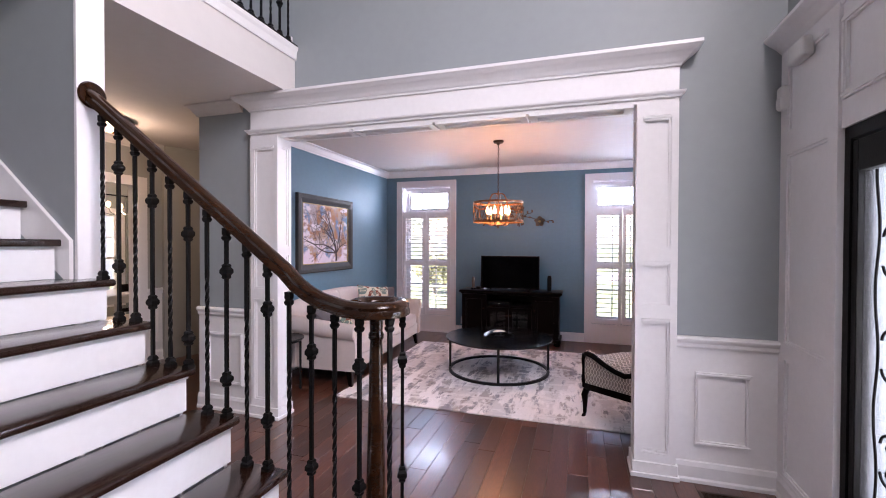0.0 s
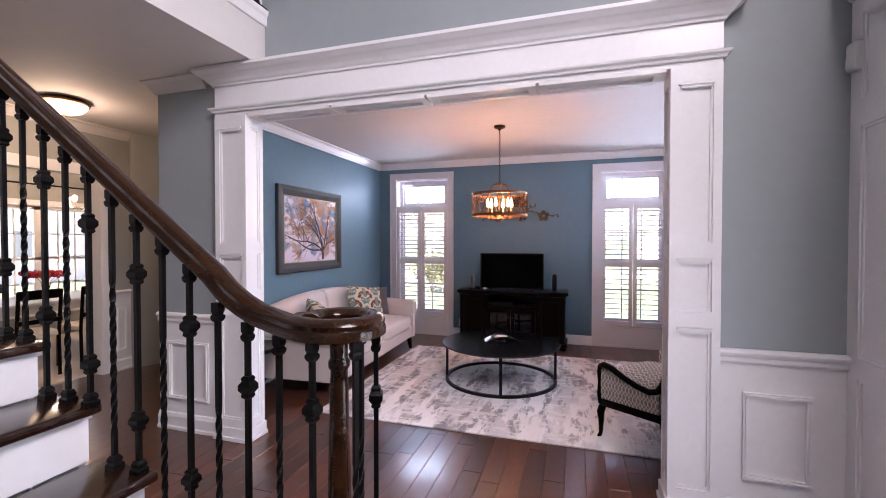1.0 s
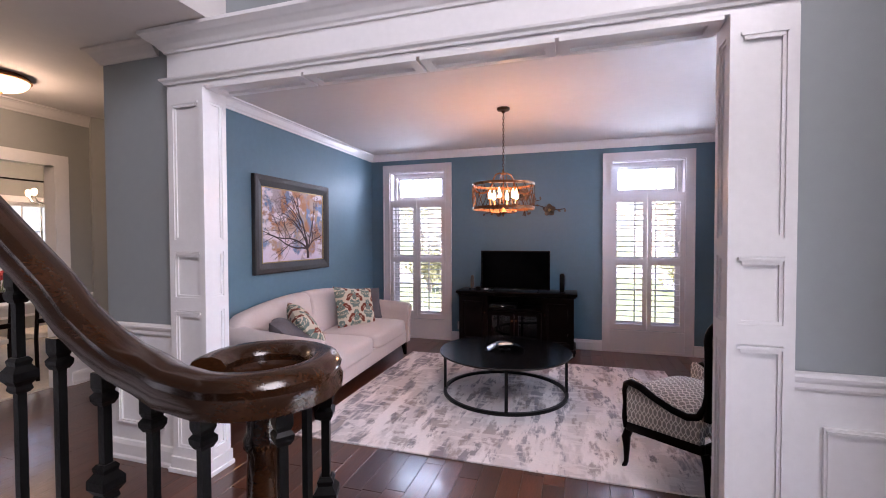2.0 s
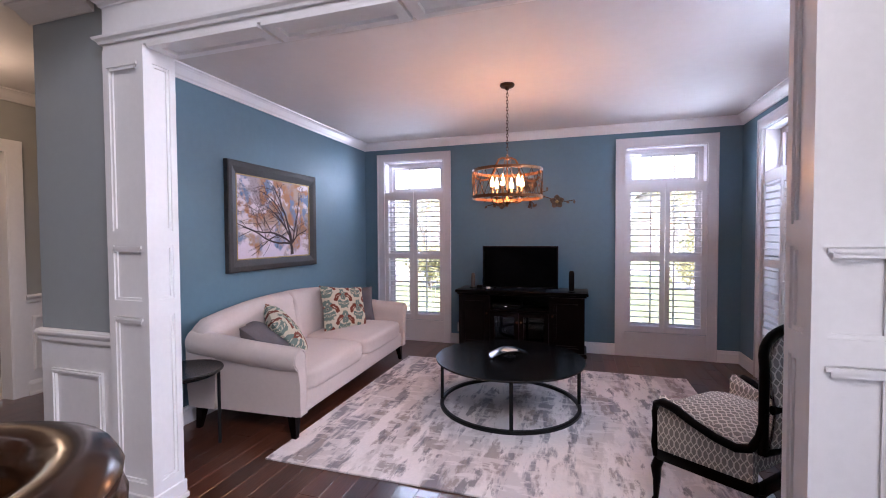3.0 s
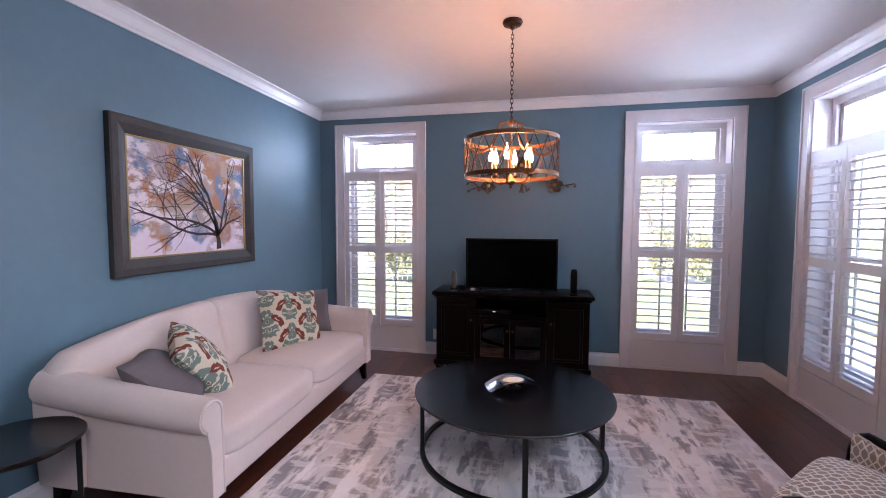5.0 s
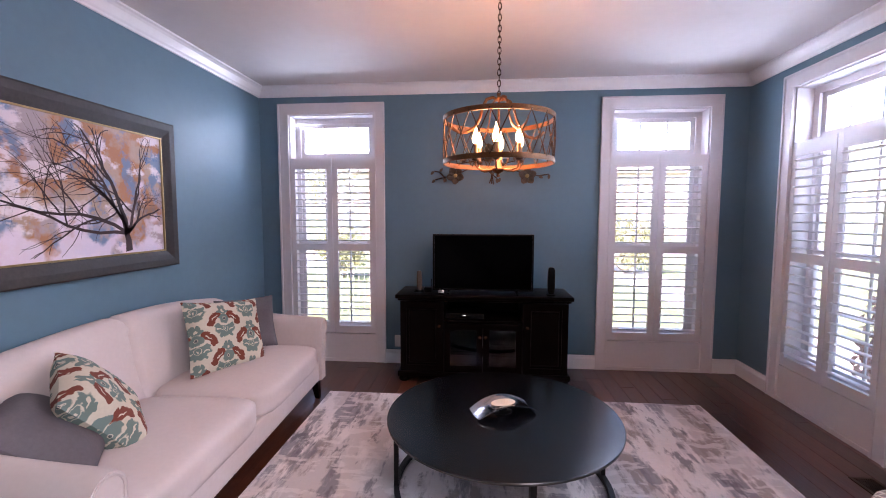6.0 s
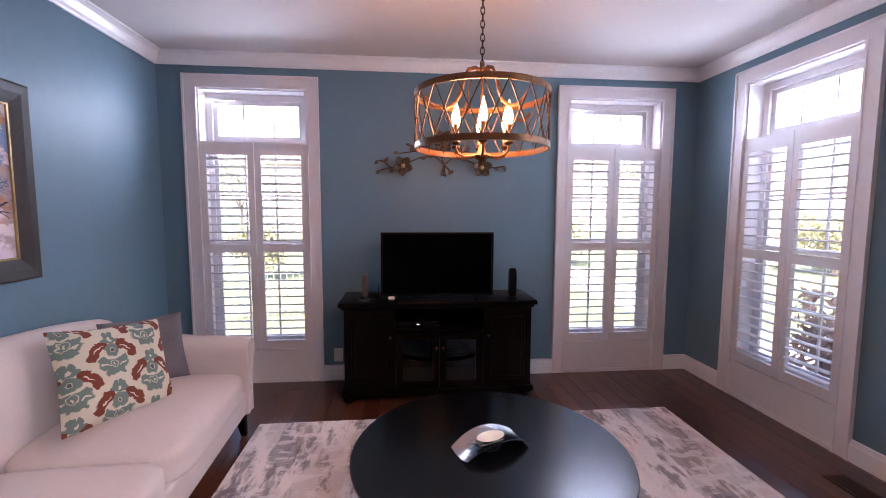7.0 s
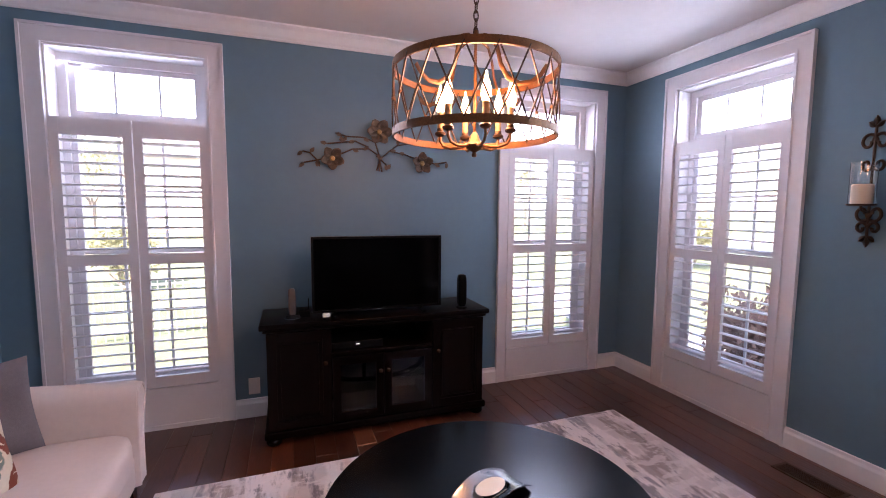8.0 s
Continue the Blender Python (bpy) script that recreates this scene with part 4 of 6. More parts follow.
def baluster(kind, height):
    """A square iron bar, twisted or plain, with a shoe at its foot, a collar at its top and one or two knuckles."""
    key = (kind, round(height, 3))
    if key in BAL_MESH:
        return BAL_MESH[key]
    bm = bmesh.new()
    steps = 40
    rows = []
    for i in range(steps + 1):
        z = height * i / steps
        a = math.pi / 4
        if kind == 0:
            a += max(0, min(1, (z / height - 0.12) / 0.55)) * math.pi * 5
        rows.append([bm.verts.new((0.0095 * math.cos(a + math.pi / 2 * k), 0.0095 * math.sin(a + math.pi / 2 * k), z)) for k in range(4)])
    for a, b in zip(rows, rows[1:]):
        for k in range(4):
            bm.faces.new((a[k], a[(k + 1) % 4], b[(k + 1) % 4], b[k]))

    def stack(z0, prof):
        rr = [[bm.verts.new((r * math.cos(math.pi / 4 + math.pi / 2 * k), r * math.sin(math.pi / 4 + math.pi / 2 * k), z0 + z)) for k in range(4)] for r, z in prof]
        for a, b in zip(rr, rr[1:]):
            for k in range(4):
                bm.faces.new((a[k], a[(k + 1) % 4], b[(k + 1) % 4], b[k]))
        bm.faces.new(list(reversed(rr[0]))), bm.faces.new(rr[-1])

    stack(0, [(0.026, 0), (0.026, 0.014), (0.018, 0.020), (0.022, 0.026), (0.020, 0.034), (0.0135, 0.042)])
    stack(height - 0.055, [(0.0135, 0), (0.019, 0.008), (0.020, 0.016), (0.014, 0.022), (0.018, 0.030), (0.018, 0.055)])
    knuck = [(0.0135, -0.032), (0.019, -0.026), (0.017, -0.018), (0.027, -0.007), (0.027, 0.007), (0.017, 0.018), (0.019, 0.026), (0.0135, 0.032)]
    for down in ((), (0.42,), (0.185, 0.645))[kind]:
        stack(height - down, knuck)
    bmesh.ops.recalc_face_normals(bm, faces=bm.faces)
    data = bpy.data.meshes.new("baluster")
    bm.to_mesh(data)
    bm.free()
    data.materials.append(M_IRON)
    BAL_MESH[key] = data
    return data


order = [0, 2]
k = 0
x = -1.823
while x < -0.53:
    step = int((N1 - x) / RUN) + 1
    foot = RISE * step
    top = rail_z(x) - 0.028 if x < -0.80 else 1.232 + max(0, (-0.62 - x)) * 0.5
    ob = new("baluster", baluster(order[k % 2], round(top - foot, 2)))
    ob.matrix_basis = pose(x, 1.675, foot)
    ob.parent = bal
    x += 0.105
    k += 1
for a, kind in ((-100, 2), (-35, 0), (22, 2), (82, 0)):
    r = VR - 0.03
    ob = new("baluster", baluster(kind, 1.225 - 0.19))
    ob.matrix_basis = pose(VC[0] + r * math.cos(radians(a)), VC[1] + r * math.sin(radians(a)), 0.19, 0, 0, a)
    ob.parent = bal

# upstairs landing: edge trim and rail
land = empty("landing_railing", pose(0, 0, 0), "upstairs railing with black iron balusters on a dark wooden shoe", "railing")
bm = bmesh.new()
box(bm, -1.975, -1.925, 1.77, FY, 3.145, 3.165, 0.004)
part("shoe_rail", bm, M_TREAD, land)
for i in range(14):
    ob = new("baluster", baluster(order[i % 2], 0.90))
    ob.matrix_basis = pose(-1.95, FY - 0.09 - i * 0.105, 3.165)
    ob.parent = land
bm = bmesh.new()
box(bm, -1.985, -1.915, 1.77, FY, 4.06, 4.12, 0.02)
part("handrail", bm, M_RAIL, land)
bm = bmesh.new()
LT = [(0, 0), (0.014, 0), (0.018, 0.015), (0.018, 0.06), (0.03, 0.08), (0.034, 0.105), (-0.04, 0.105), (-0.04, 0)]
sweep(bm, [(-1.952, 1.76), (-1.952, FY)], [(-o, 3.04 + z) for o, z in LT][::-1])
box(bm, -2.4, -1.975, 3.285, FY, 3.0, 3.24)
structure("trim_landing", bm, M_WHITE, "white trim along the landing's edge", "trim")
structure("floor_landing", boxes((-4.1, -1.99, -1.6, FY, 3.0, 3.14)), M_CARPET, "upstairs landing floor", "floor")

# hall flush light
hl = empty("ceiling_light", pose(-4.15, 3.35, 2.75), "lit alabaster bowl ceiling light with a bronze rim", "ceiling light")
bm = bmesh.new()
lathe(bm, [(0.0, 0), (0.15, 0), (0.165, -0.015), (0.185, -0.03), (0.185, -0.042), (0.165, -0.045), (0, -0.04)], 32)
part("rim", bm, M_GOLD, hl, smooth=True)
bm = bmesh.new()
lathe(bm, [(0.168, -0.046), (0.16, -0.07), (0.13, -0.10), (0.08, -0.122), (0.02, -0.13), (0.0, -0.13)], 32)
part("bowl", bm, M_BOWL, hl, smooth=True)
bm = bmesh.new()
lathe(bm, [(0.0, -0.13), (0.012, -0.13), (0.014, -0.14), (0.006, -0.152), (0, -0.155)], 12)
part("finial", bm, M_GOLD, hl, smooth=True)
lamp("hall_bulb", "POINT", 2.2, pose(-4.15, 3.35, 2.50), (1, 0.76, 0.52), radius=0.12)

# wall devices in the foyer
bm = bmesh.new()
box(bm, FX - 0.06, FX - 0.0, FY - 0.09, FY - 0.012, 2.30, 2.44, 0.015, seg=3)
box(bm, FX - 0.068, FX - 0.05, FY - 0.075, FY - 0.027, 2.31, 2.37, 0.008)
tagged(part("alarm_sensor", bm, M_WPLASTIC), "white plastic alarm sensor in the wall corner", "sensor")
bm = bmesh.new()
box(bm, FX - 0.075, FX - 0.012, 2.94, 3.12, 2.50, 2.61, 0.02, seg=3)
tagged(part("door_chime", bm, M_WPLASTIC), "white plastic chime box above the door", "chime")


def floor_vent(m, label):
    v = empty("floor_vent", m, label, "floor vent", "floor vents")
    bm = bmesh.new()
    for a, b, c, d in ((-0.16, 0.16, -0.065, -0.05), (-0.16, 0.16, 0.05, 0.065), (-0.16, -0.145, -0.05, 0.05), (0.145, 0.16, -0.05, 0.05)):
        box(bm, a, b, c, d, 0.0, 0.006)
    part("frame", bm, M_BRONZE, v)
    bm = bmesh.new()
    box(bm, -0.145, 0.145, -0.05, 0.05, 0.0, 0.002)
    part("backing", bm, M_BLACK, v)
    for i in range(9):
        bm = bmesh.new()
        box(bm, -0.145, 0.145, -0.047 + i * 0.0115, -0.042 + i * 0.0115, 0.002, 0.005)
        part("slat", bm, M_BRONZE, v)


floor_vent(pose(1.20, 3.10, 0.001), "dark bronze floor vent by the wainscot")
floor_vent(pose(1.47, 5.33, 0.001, 0, 0, 90), "dark bronze floor vent under the sconce")

# ---- soft shapes ----


def rounded(bm, size, m, n=7.0, crown=0.0, cuts=9):
    """A stuffed block: a cube rounded to a superellipsoid, its top and bottom crowned."""
    sub = bmesh.new()
    bmesh.ops.create_cube(sub, size=2)
    bmesh.ops.subdivide_edges(sub, edges=sub.edges[:], cuts=cuts, use_grid_fill=True)
    for v in sub.verts:
        x, y, z = v.co
        s = (abs(x) ** n + abs(y) ** n + abs(z) ** n) ** (-1 / n)
        x, y, z = x * s, y * s, z * s
        z2 = z * size[2] / 2 + crown * (1 - x * x) * (1 - y * y) * (1 if z > 0 else -0.2) * abs(z)
        v.co = m @ Vector((x * size[0] / 2, y * size[1] / 2, z2))
    tmp = bpy.data.meshes.new("tmp")
    sub.to_mesh(tmp)
    sub.free()
    bm.from_mesh(tmp)
    bpy.data.meshes.remove(tmp)


def pillow_mesh(bm, w, h, t, n=18, seed=0):
    """A knife-edged scatter pillow, standing in its local x-y plane, with drawn-in sides and pointed corners."""
    sheets = []
    for s in (1, -1):
        grid = []
        for i in range(n + 1):
            row = []
            for j in range(n + 1):
                a, b = 2 * i / n - 1, 2 * j / n - 1
                x = a * w / 2 * (1 - 0.07 * (1 - abs(b) ** 1.5) * abs(a))
                y = b * h / 2 * (1 - 0.07 * (1 - abs(a) ** 1.5) * abs(b))
                d = max(0, (1 - a ** 4) * (1 - b ** 4)) ** 0.62
                z = s * t / 2 * d + 0.006 * noise.noise((a * 2.5, b * 2.5, seed + s)) * d
                edge = i in (0, n) or j in (0, n)
                if edge and s < 0:
                    row.append(sheets[0][i][j])
                else:
                    row.append(bm.verts.new((x, y, z)))
            grid.append(row)
        sheets.append(grid)
        for i in range(n):
            for j in range(n):
                q = (grid[i][j], grid[i + 1][j], grid[i + 1][j + 1], grid[i][j + 1])
                bm.faces.new(q if s > 0 else tuple(reversed(q)))


def box_uv(ob):
    """UVs in metres, laid on from the side that each face looks to."""
    data = ob.data
    uv = data.uv_layers.new(name="UVMap")
    for p in data.polygons:
        nx, ny, nz = (abs(c) for c in p.normal)
        for li in p.loop_indices:
            c = data.vertices[data.loops[li].vertex_index].co
            uv.data[li].uv = (c.y, c.z) if nx >= ny and nx >= nz else ((c.x, c.z) if ny >= nz else (c.y, c.x))
    return ob


# ---- rug ----
bm = bmesh.new()
box(bm, -1.48, 1.48, -1.24, 1.24, 0.0, 0.012, 0.004)
tagged(part("area_rug", bm, M_RUG, m=pose(-0.455, 5.13, 0.0005)), "cream and grey distressed abstract area rug on dark boards", "rug")

# ---- sofa ----
sofa = empty("sofa", pose(-2.845, 5.18, 0, 0, 0, 2.2), "beige fabric camelback sofa with rolled arms and two seat cushions", "sofa")
HL = 1.125
bm = bmesh.new()
box(bm, 0.05, 0.925, -HL + 0.10, HL - 0.10, 0.165, 0.325, 0.018, seg=3)
part("base", bm, M_SOFA, sofa, smooth=True)
bm = bmesh.new()
NU = 180
rows = []
for i in range(NU + 1):
    u = -1 + 2 * i / NU
    top = 0.905 - 0.105 * abs(u) ** 2.2
    if abs(u) > 0.9:
        top -= 0.10 * ((abs(u) - 0.9) / 0.1) ** 2
    dip = 0.030 * math.exp(-(u / 0.016) ** 2)
    puff = 0.02 * (1 - (2 * abs(u) - 1) ** 2)
    prof = [(0.02, 0.175), (0.0, 0.4), (0.0, top - 0.10), (0.015, top - 0.035), (0.05, top - 0.004), (0.09, top), (0.14, top - 0.012), (0.175, top - 0.05),
            (0.195 + puff - dip, top - 0.12), (0.225 + puff - dip, 0.62), (0.25 + puff - dip, 0.52), (0.265, 0.42), (0.25, 0.175)]
    yy = u * (HL - 0.03)
    rows.append([bm.verts.new((a, yy, b - (dip * 0.6 if b > top - 0.06 else 0))) for a, b in prof])
k = len(rows[0])
for a, b in zip(rows, rows[1:]):
    for j in range(k):
        bm.faces.new((a[j], a[(j + 1) % k], b[(j + 1) % k], b[j]))
bm.faces.new(rows[0]), bm.faces.new(list(reversed(rows[-1])))
part("backrest", bm, M_SOFA, sofa, smooth=True)
for s in (-1, 1):
    bm = bmesh.new()
    rows = []
    NV = 26
    for i in range(NV + 1):
        v = 0.03 + (0.945 - 0.03) * i / NV
        t = i / NV
        lift = 0.085 * (1 - t) ** 1.6
        # rolled arm outline, outwards positive
        R = 0.082 + 0.014 * (1 - t)
        cx, cz = HL - 0.090 + 0.015 * t, 0.582 + 0.85 * lift
        prof = [(HL - 0.155 - 0.02 * (1 - t), 0.168), (HL - 0.155 - 0.02 * (1 - t), 0.40), (HL - 0.150 - 0.025 * (1 - t), cz - 0.03)]
        for dgr in range(170, -61, -23):
            prof.append((cx + R * math.cos(radians(dgr)), cz + R * math.sin(radians(dgr))))
        prof += [(HL - 0.055, cz - 0.085), (HL - 0.065, 0.36), (HL - 0.068, 0.168)]
        tuck = 0.012 * max(0, (t - 0.94) / 0.06) ** 2
        mid = (HL - 0.12, 0.40)
        rows.append([bm.verts.new((v, s * (mid[0] + (a - mid[0]) * (1 - 3 * tuck)), mid[1] + (b - mid[1]) * (1 - 2.2 * tuck))) for a, b in prof])
    k = len(rows[0])
    for a, b in zip(rows, rows[1:]):
        for j in range(k):
            bm.faces.new((a[j], a[(j + 1) % k], b[(j + 1) % k], b[j]))
    bm.faces.new(rows[0]), bm.faces.new(list(reversed(rows[-1])))
    arm = part("arm", bm, M_SOFA, sofa, smooth=True)
    bm = bmesh.new()
    pts = [(0.946, s * (HL - 0.076 + 0.066 * math.cos(radians(d))), 0.580 + 0.066 * math.sin(radians(d))) for d in range(-60, 200, 14)]
    pts = [(0.944, s * (HL - 0.072), 0.175), (0.944, s * (HL - 0.07), 0.40)] + pts + [(0.944, s * (HL - 0.146), 0.42), (0.944, s * (HL - 0.15), 0.175)]
    tube(bm, pts, 0.006, 6)
    part("piping", bm, M_SOFA, arm, smooth=True)
for s in (-1, 1):
    bm = bmesh.new()
    rounded(bm, (0.72, HL - 0.165, 0.175), pose(0.600, s * (HL - 0.158) / 2, 0.385), 7, 0.034)
    part("seat_cushion", bm, M_SOFA, sofa, smooth=True)
for v in (0.08, 0.87):
    for s in (-1, 1):
        bm = bmesh.new()
        fwd = 0.02 if v > 0.5 else -0.02
        a = [bm.verts.new((v + dx, s * (HL - 0.10) + dy, 0.170)) for dx, dy in ((-0.032, -0.032), (0.032, -0.032), (0.032, 0.032), (-0.032, 0.032))]
        b = [bm.verts.new((v + fwd + dx, s * (HL - 0.085) + dy, 0.0)) for dx, dy in ((-0.017, -0.017), (0.017, -0.017), (0.017, 0.017), (-0.017, 0.017))]
        for i in range(4):
            bm.faces.new((a[i], a[(i + 1) % 4], b[(i + 1) % 4], b[i]))
        bm.faces.new(a), bm.faces.new(list(reversed(b)))
        part("leg", bm, M_ESPRESSO, sofa)


def pillow(name, m, w, h, t, mat, label, seed):
    bm = bmesh.new()
    pillow_mesh(bm, w, h, t, seed=seed)
    return tagged(part(name, bm, mat, smooth=True, m=m), label, "pillow", "sofa pillows")


def stand_pillow(x, y, z, turn, lean, spin=0):
    """Stands a pillow up: it faces along turn (degrees from +x) and leans back."""
    return pose(x, y, z, 0, 0, turn) @ pose(0, 0, 0, 0, -lean, 0) @ pose(0, 0, 0, 90, 0, 90) @ pose(0, 0, 0, 0, 0, spin)


pillow("throw_pillow", stand_pillow(-2.37, 5.63, 0.685, -24, 22, -7), 0.53, 0.48, 0.17, M_IKAT, "cream pillow printed in sage and rust on the sofa", 1)
pillow("throw_pillow", stand_pillow(-2.45, 6.02, 0.66, -48, 18), 0.42, 0.40, 0.15, M_GREYPIL, "grey velvet pillow against the sofa's arm", 2)
pillow("throw_pillow", stand_pillow(-2.36, 4.66, 0.640, 38, 36, 16), 0.46, 0.45, 0.19, M_IKAT, "cream pillow printed in sage and rust, leaning on the grey one", 3)
pillow("throw_pillow", stand_pillow(-2.36, 4.43, 0.612, 44, 50, -10), 0.50, 0.44, 0.19, M_GREYPIL, "grey velvet pillow lying on the sofa", 4)

# ---- coffee table ----
ct = empty("coffee_table", pose(-0.56, 5.235, 0.0125, 0, 0, 15), "round black metal coffee table with an open ring base", "coffee table")
bm = bmesh.new()
lathe(bm, [(0.0, 0.386), (0.615, 0.386), (0.62, 0.390), (0.62, 0.3985), (0.617, 0.402), (0.0, 0.402)], 96)
part("tabletop", bm, M_TABLE, ct, smooth=True)
bm = bmesh.new()
rings = []
for i in range(96):
    a = math.tau * i / 96
    rings.append([bm.verts.new((r * math.cos(a), r * math.sin(a), q)) for r, q in ((0.558, 0), (0.584, 0), (0.587, 0.003), (0.587, 0.025), (0.584, 0.028), (0.558, 0.028))])
for i in range(96):
    a, b = rings[i], rings[(i + 1) % 96]
    for j in range(6):
        bm.faces.new((a[j], a[(j + 1) % 6], b[(j + 1) % 6], b[j]))
part("ring", bm, M_BLACK, ct)
for i in range(4):
    bm = bmesh.new()
    box(bm, 0.560, 0.586, -0.014, 0.014, 0.026, 0.387, 0.002, m=pose(0, 0, 0, 0, 0, 90 * i - 95))
    part("leg", bm, M_BLACK, ct)

dish = empty("arched_plate", pose(-0.555, 5.24, 0.4155, 0, 0, 24), "arched hammered silver plate with a smooth oval well on the table", "plate")
bm = bmesh.new()
rows = []
for i in range(33):
    t = -1 + 2 * i / 32
    row = []
    for dz in (0.0, 0.004):
        line = []
        for j in range(13):
            s = -1 + 2 * j / 12
            x, y = 0.168 * t, (0.082 - 0.014 * t * t) * s
            well = max(0.0, 1 - (t / 0.52) ** 2 - (s / 0.62) ** 2)
            z = 0.052 * (1 - t * t) + 0.004 + 0.012 * s * s - 0.016 * min(1.0, well * 2.2) - dz
            line.append(bm.verts.new((x, y, z)))
        row.append(line)
    rows.append(row)
for p, q in zip(rows, rows[1:]):
    for j in range(12):
        bm.faces.new((p[0][j], q[0][j], q[0][j + 1], p[0][j + 1]))
        bm.faces.new((p[1][j], p[1][j + 1], q[1][j + 1], q[1][j]))
    bm.faces.new((p[0][0], p[1][0], q[1][0], q[0][0]))
    bm.faces.new((p[0][12], q[0][12], q[1][12], p[1][12]))
for r in (rows[0], rows[-1]):
    for j in range(12):
        bm.faces.new((r[0][j], r[0][j + 1], r[1][j + 1], r[1][j]))
bmesh.ops.recalc_face_normals(bm, faces=bm.faces)
part("plate", bm, M_SILVER, dish, smooth=True)
bm = bmesh.new()
lathe(bm, [(0.0, 0.0), (0.050, 0.0), (0.056, 0.004), (0.050, 0.008), (0.0, 0.005)], 32, (0.0, 0.0, 0.0), pose(0, 0, 0.0515) @ Matrix.Diagonal((1.25, 0.75, 1)).to_4x4())
part("well", bm, M_WAX, dish, smooth=True)
bm = bmesh.new()
lathe(bm, [(0.0, 0), (0.038, 0), (0.040, 0.006), (0.020, 0.012), (0.016, 0.044), (0.030, 0.050), (0.0, 0.050)], 24, (0.0, 0.0, 0.0), Matrix.Diagonal((1.3, 0.9, 1)).to_4x4())
part("foot", bm, M_BLACK, dish, smooth=True)

# ---- end table ----
et = empty("end_table", pose(-2.54, 3.84, 0), "small round black metal end table beside the sofa", "end table")
bm = bmesh.new()
lathe(bm, [(0.0, 0.532), (0.232, 0.532), (0.238, 0.538), (0.238, 0.548), (0.234, 0.552), (0, 0.552)], 56)
part("tabletop", bm, M_TABLE, et, smooth=True)
for i in range(3):
    bm = bmesh.new()
    a = radians(49 + 120 * i)
    box(bm, -0.014, 0.014, -0.010, 0.010, 0, 0.534, 0.002, m=pose(0.205 * math.cos(a), 0.205 * math.sin(a), 0, 0, 0, math.degrees(a) + 90))
    part("leg", bm, M_BLACK, et)
bm = bmesh.new()
tube(bm, [(0.2 * math.cos(math.tau * i / 40), 0.2 * math.sin(math.tau * i / 40), 0.52) for i in range(40)], 0.010, 6, True)
part("ring", bm, M_BLACK, et)

# ---- armchair ----
ac = empty("armchair", pose(0.808, 4.212, 0.0125, 0, 0, 136) @ Matrix.Diagonal((0.72, 1.0, 0.955, 1)), "open-framed dark wood armchair in taupe oval-trellis cloth", "armchair")


def upholstery(name, bm, parent=ac):
    return box_uv(part(name, bm, M_TRELLIS, parent, smooth=True))


bm = bmesh.new()
rounded(bm, (0.70, 0.55, 0.20), pose(0.085, 0, 0.405), 6, 0.048)
upholstery("seat", bm)
bm = bmesh.new()
for s in (-1, 1):
    box(bm, -0.30, 0.30, s * 0.295 - 0.022, s * 0.295 + 0.022, 0.255, 0.315, 0.006)
box(bm, 0.285, 0.33, -0.30, 0.30, 0.255, 0.325, 0.010)
box(bm, -0.33, -0.285, -0.28, 0.28, 0.255, 0.315, 0.006)
part("seat_rail", bm, M_ESPRESSO, ac, smooth=True)
for s in (-1, 1):
    bm = bmesh.new()
    pts = [(0.315, s * 0.30, 0.27), (0.33, s * 0.30, 0.34), (0.318, s * 0.305, 0.44), (0.315, s * 0.315, 0.52), (0.295, s * 0.322, 0.572), (0.245, s * 0.328, 0.588), (0.16, s * 0.33, 0.572),
           (0.05, s * 0.328, 0.525), (-0.08, s * 0.322, 0.482), (-0.19, s * 0.312, 0.460), (-0.26, s * 0.300, 0.475), (-0.30, s * 0.290, 0.54), (-0.325, s * 0.286, 0.66)]
    tube(bm, pts, [0.020, 0.020, 0.018, 0.018, 0.021, 0.024, 0.023, 0.021, 0.021, 0.023, 0.026, 0.026, 0.020], 10)
    part("arm", bm, M_ESPRESSO, ac, smooth=True)
    bm = bmesh.new()
    rows = []
    for i in range(17):
        t = i / 16
        x = -0.28 + 0.575 * t
        top = 0.455 + 0.12 * max(0, (t - 0.2) / 0.8) ** 1.1
        ring = [(s * 0.312, 0.30), (s * 0.318, 0.40), (s * 0.318, top - 0.012), (s * 0.306, top + 0.030), (s * 0.272, top + 0.034), (s * 0.254, top + 0.010), (s * 0.256, 0.42), (s * 0.265, 0.30)]
        rows.append([bm.verts.new((x, a, b)) for a, b in ring])
    for a, b in zip(rows, rows[1:]):
        for j in range(8):
            bm.faces.new((a[j], a[(j + 1) % 8], b[(j + 1) % 8], b[j]))
    bm.faces.new(rows[0]), bm.faces.new(list(reversed(rows[-1])))
    upholstery("side_panel", bm)
    for fx, z1 in ((0.305, 0.26), (-0.30, 0.26)):
        bm = bmesh.new()
        k = 1 if fx > 0 else -1
        tube(bm, [(fx, s * 0.285, z1), (fx + 0.022 * k, s * 0.292, z1 - 0.06), (fx + 0.018 * k, s * 0.290, z1 - 0.13), (fx + 0.022 * k, s * 0.29, 0.03), (fx + 0.034 * k, s * 0.295, 0.0)], [0.030, 0.029, 0.021, 0.015, 0.017], 10)
        part("leg", bm, M_ESPRESSO, ac, smooth=True)


def back_outline(inset=0.0):
    """The back's outline in (y, height along the back): straight sides, shouldered arched top."""
    pts = []
    for a in range(0, 181, 12):
        c, sn = math.cos(radians(a)), math.sin(radians(a))
        pts.append(((0.285 - inset) * math.copysign(abs(c) ** 0.55, c), 0.40 + (0.17 - inset) * abs(sn) ** 0.75))
    return [(0.285 - inset, -0.02 + inset)] + pts + [(-0.285 + inset, -0.02 + inset)]


